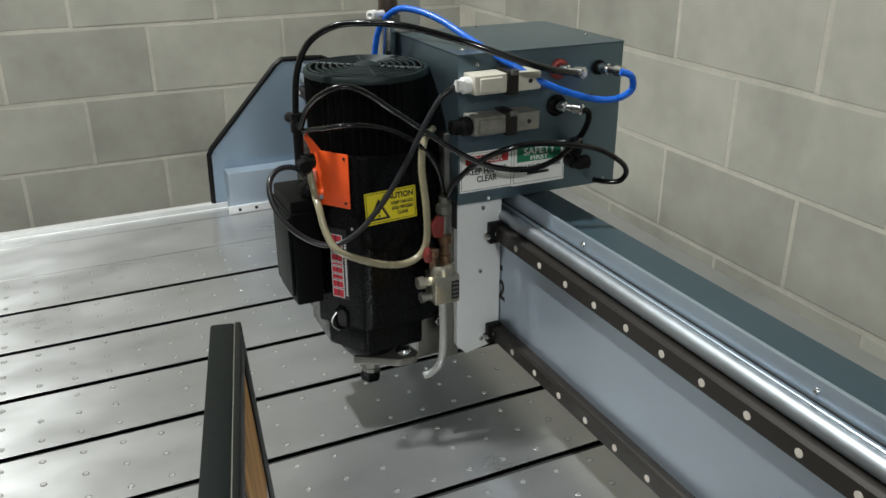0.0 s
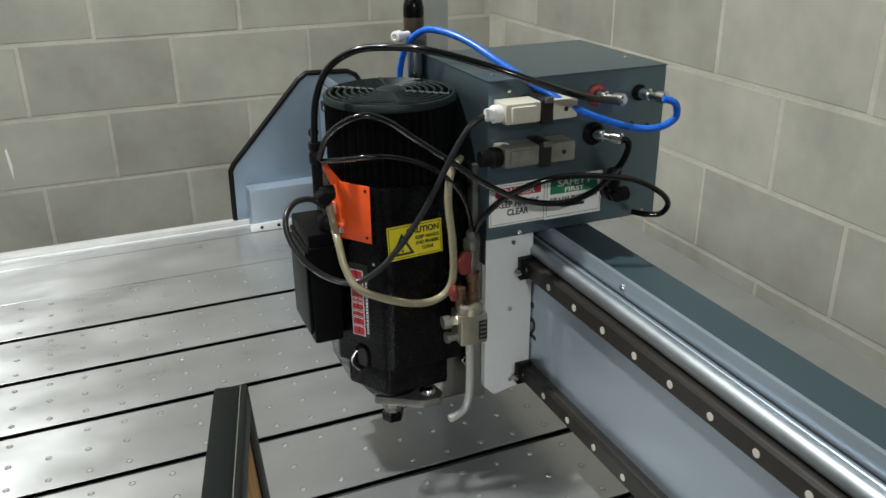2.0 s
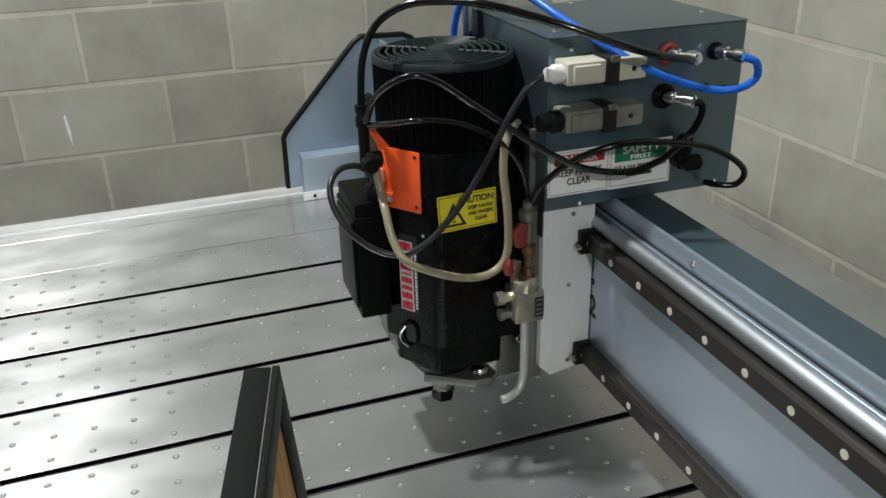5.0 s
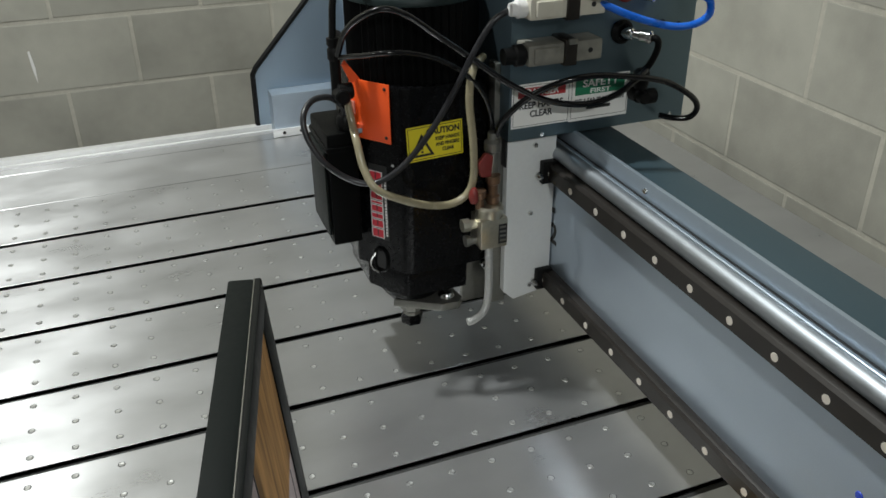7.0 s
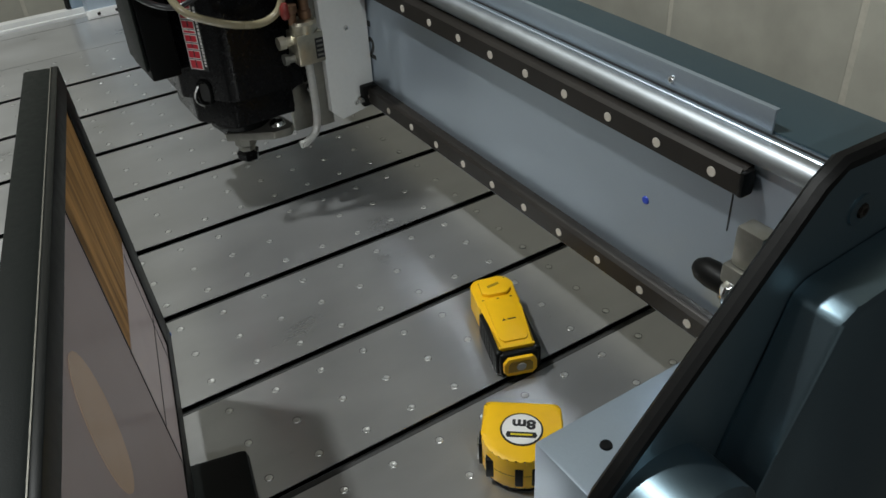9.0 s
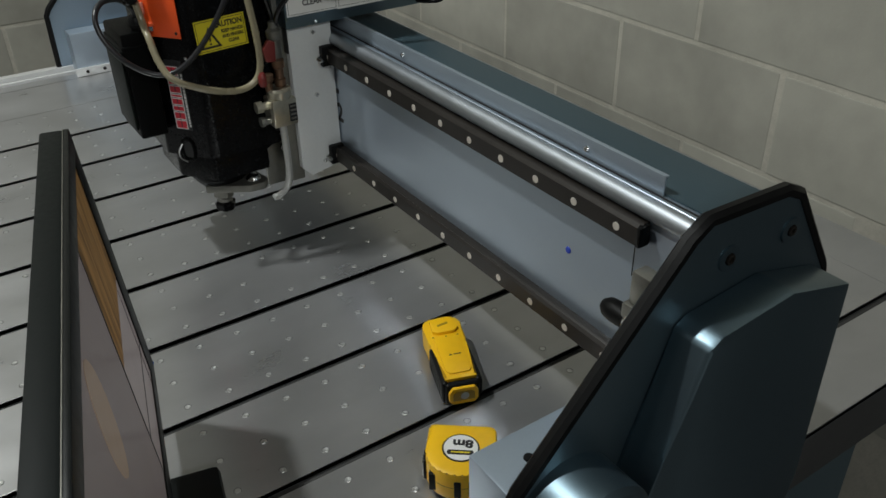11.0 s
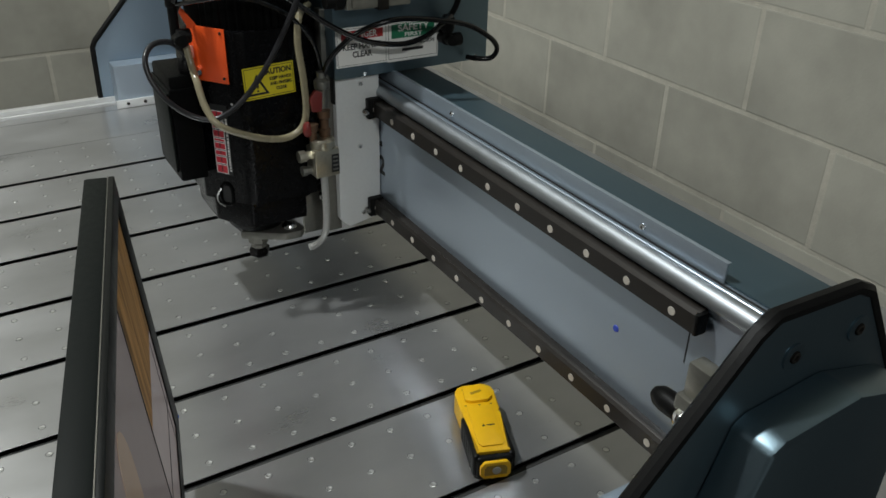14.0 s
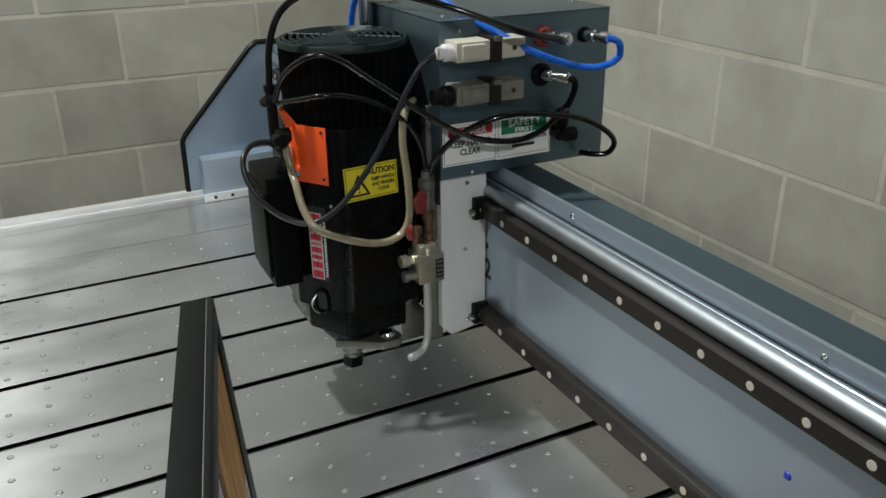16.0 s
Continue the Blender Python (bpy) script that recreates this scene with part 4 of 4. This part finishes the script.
part("braided_tube", tube(spline([(-0.094, 0.885, 0.222), (-0.093, 0.885, 0.177), (-0.094, 0.885, 0.140), (-0.100, 0.885, 0.120), (-0.113, 0.885, 0.111), (-0.122, 0.885, 0.110)], 14),
                          0.0048, 10, ridge=0.12), M_BRAID, av, "bent braided steel tube")

av.matrix_basis = grown_from_eye(1.022) @ av.matrix_basis

# ---- hoses and cables ----


def hose(name, pts, r, mat, label, seg=12):
    ob = new(name, mesh_from(name, tube([grown_from_eye(1.002 + 0.036 * min(1.0, max(0.0, -p.x / 0.12))) @ p for p in spline(pts)], r * 1.02, seg), mat, True))
    return tagged(ob, label, "hose" if "hose" in name else "cable", "hoses and cables on the spindle")


hose("air_hose", [(0.090, 0.868, 0.510), (0.071, 0.850, 0.516), (0.030, 0.840, 0.526), (-0.011, 0.840, 0.539), (-0.084, 0.850, 0.566), (-0.144, 0.880, 0.583), (-0.178, 0.920, 0.583),
                  (-0.209, 0.940, 0.578), (-0.237, 0.950, 0.559), (-0.253, 0.950, 0.525), (-0.258, 0.950, 0.478)], 0.0041, M_HOSE,
     "thick glossy black air hose arching over the motor")
hose("air_hose", [(0.142, 0.850, 0.512), (0.156, 0.845, 0.505), (0.161, 0.850, 0.486), (0.136, 0.850, 0.477), (0.105, 0.860, 0.479), (0.051, 0.870, 0.498), (0.004, 0.890, 0.525),
                  (-0.032, 0.930, 0.552), (-0.056, 0.970, 0.573), (-0.078, 1.000, 0.583), (-0.095, 1.020, 0.582), (-0.107, 1.045, 0.562), (-0.111, 1.062, 0.528), (-0.110, 1.072, 0.480)],
     0.0043, M_BLUE, "bright blue air hose over the control box")
hose("air_hose", [(-0.256, 0.940, 0.461), (-0.250, 0.925, 0.488), (-0.237, 0.902, 0.509), (-0.215, 0.890, 0.518), (-0.190, 0.887, 0.509), (-0.160, 0.884, 0.487), (-0.122, 0.875, 0.459), (-0.078, 0.870, 0.427),
                  (-0.032, 0.865, 0.404), (0.019, 0.865, 0.394), (0.056, 0.865, 0.400), (0.084, 0.870, 0.412), (0.107, 0.882, 0.420)], 0.0037, M_HOSE,
     "black air hose sagging across the motor and stickers")
hose("air_hose", [(-0.253, 0.940, 0.458), (-0.238, 0.900, 0.469), (-0.219, 0.880, 0.475), (-0.190, 0.878, 0.472), (-0.159, 0.880, 0.461), (-0.125, 0.885, 0.439), (-0.100, 0.890, 0.408),
                  (-0.086, 0.900, 0.374), (-0.085, 0.900, 0.352)], 0.0031, M_HOSE, "thin black air hose round the motor")
hose("air_hose", [(-0.085, 0.895, 0.352), (-0.080, 0.880, 0.382), (-0.057, 0.870, 0.408), (-0.028, 0.860, 0.424), (0.014, 0.860, 0.429), (0.065, 0.860, 0.423), (0.120, 0.860, 0.410),
                  (0.159, 0.860, 0.388), (0.176, 0.865, 0.369), (0.174, 0.875, 0.353), (0.157, 0.885, 0.351), (0.147, 0.900, 0.351)], 0.0037, M_HOSE,
     "black air hose looping past the safety stickers")
hose("power_cable", [(-0.072, 0.880, 0.510), (-0.085, 0.870, 0.508), (-0.104, 0.865, 0.499), (-0.123, 0.865, 0.472), (-0.134, 0.870, 0.447), (-0.155, 0.875, 0.406), (-0.180, 0.880, 0.368),
                     (-0.209, 0.885, 0.337), (-0.236, 0.895, 0.322), (-0.262, 0.905, 0.328), (-0.287, 0.910, 0.350), (-0.301, 0.920, 0.376), (-0.302, 0.930, 0.399), (-0.288, 0.945, 0.411),
                     (-0.267, 0.950, 0.411), (-0.251, 0.955, 0.397), (-0.247, 0.957, 0.382)], 0.0036, M_GREYCABLE, "dark grey power cable looping below the motor box")
hose("water_hose", [(-0.088, 0.925, 0.445), (-0.102, 0.905, 0.446), (-0.116, 0.890, 0.438), (-0.121, 0.885, 0.407), (-0.118, 0.880, 0.361), (-0.117, 0.880, 0.318), (-0.125, 0.880, 0.296), (-0.146, 0.880, 0.286),
                    (-0.176, 0.880, 0.290), (-0.207, 0.885, 0.301), (-0.234, 0.890, 0.317), (-0.243, 0.905, 0.338), (-0.245, 0.920, 0.363), (-0.244, 0.940, 0.378), (-0.246, 0.950, 0.405)],
     0.0048, M_CLEAR, "yellowed clear plastic hose across the motor")

# ---- monitor on the table ----
mon = thing("monitor", (-0.455, 0.42, 0.0), "thin black-framed monitor standing on the table", "monitor")
MP = Vector((-0.4035, 0.6390, 0.0))
MD = Vector((-0.217, -0.976, 0)).normalized()
MN = Vector((0.976, -0.217, 0)).normalized()
MM = Matrix.Translation(MP) @ Matrix((MD, MN, Vector((0, 0, 1)))).transposed().to_4x4()
ML, MZ0, MZ1 = 0.50, 0.087, 0.379


def mon_box(lo, hi, bevel=0.0):
    bm = box(lo, hi, bevel)
    for v in bm.verts:
        v.co.y += (MZ1 - v.co.z) * 0.07
    bmesh.ops.transform(bm, verts=bm.verts, matrix=MM)
    return bm


part("back_shell", mon_box((0.0, -0.0265, MZ0), (ML, -0.0055, MZ1), 0.003), M_MONTOP, mon, "dark grey back shell")
BZ = 0.020
for lo, hi in (((0, -0.0052, MZ1 - BZ), (ML, 0.0, MZ1)), ((0, -0.0052, MZ0), (ML, 0.0, MZ0 + BZ)), ((0, -0.0052, MZ0 + BZ), (0.040, 0.0, MZ1 - BZ)),
               ((ML - BZ, -0.0052, MZ0 + BZ), (ML, 0.0, MZ1 - BZ))):
    part("bezel", mon_box(lo, hi, 0.0012), M_BEZEL, mon)
scr = part("screen", mon_box((BZ, -0.0054, MZ0 + BZ), (ML - BZ, -0.0020, MZ1 - BZ)), M_SCREEN, mon, "lit grey screen with a brown band")
part("screen_band", mon_box((BZ, -0.0019, 0.232), (0.192, -0.0016, MZ1 - BZ)), M_SCREENB, scr, "brown streaked band on the screen")
part("screen_line", mon_box((0.192, -0.0019, MZ0 + BZ), (0.1945, -0.0015, MZ1 - BZ)), M_INKGAP, scr)
bm = lathe([(1, 0), (1, 0.0003), (0, 0.0003)], seg=28, turn=MM @ Matrix.Translation((0.335, -0.0016 + 0.079 * 0.07, 0.300)) @ Matrix.Rotation(radians(4), 4, "X") @ Matrix.Rotation(radians(-90), 4, "X") @ Matrix.Diagonal((0.028, 0.050, 1, 1)))
part("screen_spot", bm, M_SCREENC, scr)
part("screen_margin", mon_box((BZ, -0.0019, MZ0 + BZ), (0.192, -0.0016, 0.230)), M_SCREENW, scr)
part("screen_line", mon_box((0.060, -0.0015, MZ0 + BZ), (0.0615, -0.0012, 0.230)), M_INKGAP, scr)
part("screen_line", mon_box((BZ, -0.0015, 0.150), (0.192, -0.0012, 0.1515)), M_INKGAP, scr)
part("trim_line", mon_box((0.0004, -0.0057, MZ1 - 0.003), (ML, -0.0050, MZ1 + 0.0004)), M_STEELDULL, mon, "thin grey seam line")
part("trim_line", mon_box((-0.0004, -0.0057, MZ0 + 0.004), (0.003, -0.0050, MZ1)), M_STEELDULL, mon, "thin grey seam line")
part("power_light", mon_box((0.0004, -0.0003, MZ0 + 0.0005), (0.003, 0.0006, MZ0 + 0.004), 0.0004), M_BLUE, mon)
part("stand_neck", mon_box((0.20, -0.055, 0.012), (0.28, -0.022, 0.22), 0.006), M_BEZEL, mon)
part("stand_foot", mon_box((0.11, -0.13, 0.0005), (0.36, 0.040, 0.016), 0.006), M_BEZEL, mon, "black flat stand foot")

# ---- laser level ----
las = thing("laser_level", (-0.07, 0.51, 0.0), "yellow and black laser level lying on the table", "laser level")
LO = Vector((-0.0345, 0.579, 0))
LD = Vector((-0.345, -0.939, 0)).normalized()
LS = Vector((0.939, -0.345, 0)).normalized()
LM = Matrix.Translation(LO + LD * 0.008) @ Matrix.Diagonal((0.89, 0.89, 0.89, 1)) @ Matrix((LS, LD, Vector((0, 0, -1)))).transposed().to_4x4() @ Matrix.Diagonal((1, 1, -1, 1))


def las_part(name, bm, mat, parent, label=""):
    bmesh.ops.transform(bm, verts=bm.verts, matrix=LM)
    return part(name, bm, mat, parent, label)


def arc(cx, cy, r, a0, a1, n=6):
    return [(cx + r * math.cos(radians(a0 + (a1 - a0) * k / n)), cy + r * math.sin(radians(a0 + (a1 - a0) * k / n))) for k in range(n + 1)]


# head with round shoulders, then a narrower handle
outline = arc(-0.010, 0.008, 0.0175, 180, 262) + arc(0.011, 0.007, 0.0175, 282, 360) + [(0.0285, 0.043), (0.0255, 0.050), (0.0225, 0.054), (0.0225, 0.128),
                                                                                        (-0.0225, 0.128), (-0.0225, 0.054), (-0.0255, 0.050), (-0.0275, 0.043)]
las_part("body", prism(outline, 0.006, 0.0395, "z", 0.0035), M_YELLOW, las)
las_part("dial", prism([(-0.0165, 0.006), (-0.010, -0.002), (0.012, -0.004), (0.020, 0.003), (0.0215, 0.024), (0.014, 0.031), (-0.010, 0.032), (-0.0175, 0.027)], 0.0385, 0.0445, "z", 0.002),
         M_YELLOW, las, "raised yellow dial")
las_part("dial_slot", prism([(-0.008, 0.0150), (0.008, 0.0095), (0.009, 0.0135), (-0.007, 0.0190)], 0.0442, 0.0450, "z", 0.0002), M_AMBER, las, "dark moulded dial slot")
for sd in (-1, 1):
    grip = las_part("grip", box((min(sd * 0.0285, sd * 0.0180), 0.052, 0.001), (max(sd * 0.0285, sd * 0.0180), 0.133, 0.0365), 0.0055, 3), M_RUBBER, las, "black rubber grip")
    for y in (0.064, 0.076, 0.088, 0.100, 0.112):
        las_part("grip_rib", box((sd * 0.0278 - 0.0012, y, 0.006), (sd * 0.0278 + 0.0012, y + 0.005, 0.031), 0.0008), M_RUBBER, grip)
las_part("belly", box((-0.0245, -0.002, 0.0), (0.0245, 0.130, 0.012), 0.004), M_RUBBER, las)
las_part("top_panel", prism([(-0.0175, 0.040), (0.0175, 0.040), (0.0180, 0.112), (0.0135, 0.119), (-0.0135, 0.119), (-0.0180, 0.112)], 0.0380, 0.0415, "z", 0.0012), M_YELLOW, las)
las_part("nose_block", box((-0.0245, 0.120, 0.001), (0.0245, 0.137, 0.0345), 0.006, 3), M_RUBBER, las)
las_part("end_frame", prism([(-0.0205, 0.011), (-0.0155, 0.0045), (0.0155, 0.0045), (0.0205, 0.011), (0.0205, 0.024), (0.0150, 0.0315), (-0.0150, 0.0315), (-0.0205, 0.024)],
                            0.135, 0.1415, "y", 0.002), M_YELLOW, las, "yellow end frame with cut corners")
las_part("window", prism([(-0.0150, 0.011), (0.0150, 0.011), (0.0150, 0.022), (0.0110, 0.0265), (-0.0110, 0.0265), (-0.0150, 0.022)], 0.1412, 0.1420, "y", 0.0003), M_AMBER, las,
         "dark amber window")
las_part("lens", lathe([(0.0062, 0), (0.0052, 0.001), (0, 0.0015)], at=(0.001, 0.1419, 0.0185), seg=14, turn=Matrix.Rotation(radians(-90), 4, "X")), M_POSTPLATE, las, "grey round lens")
for x, y in ((-0.018, 0.036), (0.018, 0.036), (0.001, 0.0365), (-0.015, 0.0015), (0.019, -0.0035)):
    las_part("screw_mark", box((x - 0.0015, y - 0.0006, 0.0395), (x + 0.0015, y + 0.0006, 0.0400)), M_INKGAP, las)
las_part("printed_bar", box((0.001, 0.0795, 0.0415), (0.012, 0.0815, 0.0418)), M_INKGAP, las)
las_part("printed_mark", prism([(-0.006, 0.0825), (-0.001, 0.0825), (-0.0035, 0.0780)], 0.0415, 0.0418, "z"), M_INKGAP, las)

# ---- tape measure ----
tape = thing("tape_measure", (-0.16, 0.36, 0.0), "yellow tape measure with a round white label on the table", "tape measure")
TO = Vector((-0.149, 0.362, 0))
TX = Vector((0.78, -0.625, 0)).normalized()
TY = Vector((0.625, 0.78, 0)).normalized()
TM = Matrix.Translation(TO) @ Matrix((TX, TY, Vector((0, 0, 1)))).transposed().to_4x4()
TH = 0.044


def tape_part(name, bm, mat, parent, label=""):
    bmesh.ops.transform(bm, verts=bm.verts, matrix=TM)
    return part(name, bm, mat, parent, label)


tout = [(-0.0375, 0.030), (-0.036, 0.0355), (-0.031, 0.037), (0.030, 0.037), (0.0355, 0.0355), (0.0375, 0.030)]
tout += [(0.0375 * math.cos(a), -0.003 + 0.0345 * math.sin(a)) for a in [-math.pi * k / 14 for k in range(15)]]
tape_part("case", prism(tout, 0.005, TH, "z", 0.0055), M_YELLOW, tape)
tape_part("case_seam", prism([(a * 1.004, b * 1.004) for a, b in tout], 0.0235, 0.0242, "z"), M_AMBER, tape)
tape_part("lock_button", box((0.0345, 0.008, 0.014), (0.0388, 0.028, TH - 0.012), 0.0015), M_YELLOW, tape, "raised yellow lock button")
tape_part("belly", prism([(a * 0.93, b * 0.93) for a, b in tout], 0.0, 0.010, "z", 0.002), M_RUBBER, tape)
lab = tape_part("round_label", lathe([(0.0200, TH), (0.0200, TH + 0.0006), (0, TH + 0.0006)], at=(0.0, 0.001, 0), seg=40), M_INKGAP, tape, "round white label with a black rim")
tape_part("label_face", lathe([(0.0182, TH + 0.0006), (0.0182, TH + 0.0010), (0, TH + 0.0010)], at=(0.0, 0.001, 0), seg=40), M_PAPER, lab)
tape_part("name_bar", prism([(-0.013, -0.0095), (0.013, -0.0095), (0.0145, -0.0065), (0.013, -0.0030), (-0.013, -0.0030), (-0.0145, -0.0065)], TH + 0.001, TH + 0.0014, "z"), M_INKGAP, lab)
tape_part("name_strip", prism([(-0.0100, -0.0073), (0.0100, -0.0073), (0.0100, -0.0054), (-0.0100, -0.0054)], TH + 0.0014, TH + 0.0017, "z"), M_STICKER, lab)
words("lettering", "8m", 0.015, TM @ Matrix.Translation((0.002, 0.007, TH + 0.0012)) @ Matrix.Rotation(math.pi, 4, "Z"), M_INKGAP, lab, 0.022, bold=0.04)
for x0, x1 in ((-0.032, -0.021), (-0.005, 0.003), (0.010, 0.014), (0.020, 0.024)):
    yb = -math.sqrt(max(0.0, 1 - ((x0 + x1) / 2 / 0.040) ** 2)) * 0.0375
    tape_part("grip_rib", box((x0, yb - 0.0005, 0.010), (x1, yb + 0.008, TH - 0.010), 0.002), M_RUBBER, tape)
tape_part("mouth", box((-0.0395, -0.012, 0.008), (-0.034, 0.006, TH - 0.008), 0.002), M_RUBBER, tape)
tape_part("blade_hook", box((-0.0412, -0.009, 0.012), (-0.0392, 0.003, TH - 0.014), 0.0006), M_CHROME, tape, "bright metal hook")

# ---- the walls' blocks ----
full, half_h = block_mesh(BLOCK_L - JOINT, BLOCK_H - JOINT), None
Z_COURSE = 0.170
first = math.ceil((FLOOR_Z - Z_COURSE) / UNIT)
last = math.floor((CEILING - Z_COURSE) / UNIT)
rw = random.Random(11)
for course in range(first, last):
    zc = Z_COURSE + UNIT * (course + 0.5)
    off = UNIT if course % 2 else 0.0
    for k in range(-8, 3):
        x = -0.250 + UNIT + BLOCK_L * k + off - 0.0
        if x + UNIT > WALL_X + 0.21:
            continue
        ob = new("block", full)
        ob.location = (x + rw.uniform(-0.002, 0.002), WALL_Y + rw.uniform(-0.0004, 0.0004), zc + rw.uniform(-0.0015, 0.0015))
        place_under(ob, wall_back)
    for k in range(-6, 4):
        y = 1.0763 + BLOCK_L * k + off
        if y + UNIT > WALL_Y + 0.2 or y - UNIT < 0.09:
            continue
        ob = new("block", full)
        ob.matrix_basis = Matrix.Translation((WALL_X + rw.uniform(-0.0004, 0.0004), y + rw.uniform(-0.002, 0.002), zc + rw.uniform(-0.0015, 0.0015))) @ Matrix.Rotation(radians(-90), 4, "Z")
        place_under(ob, wall_right)
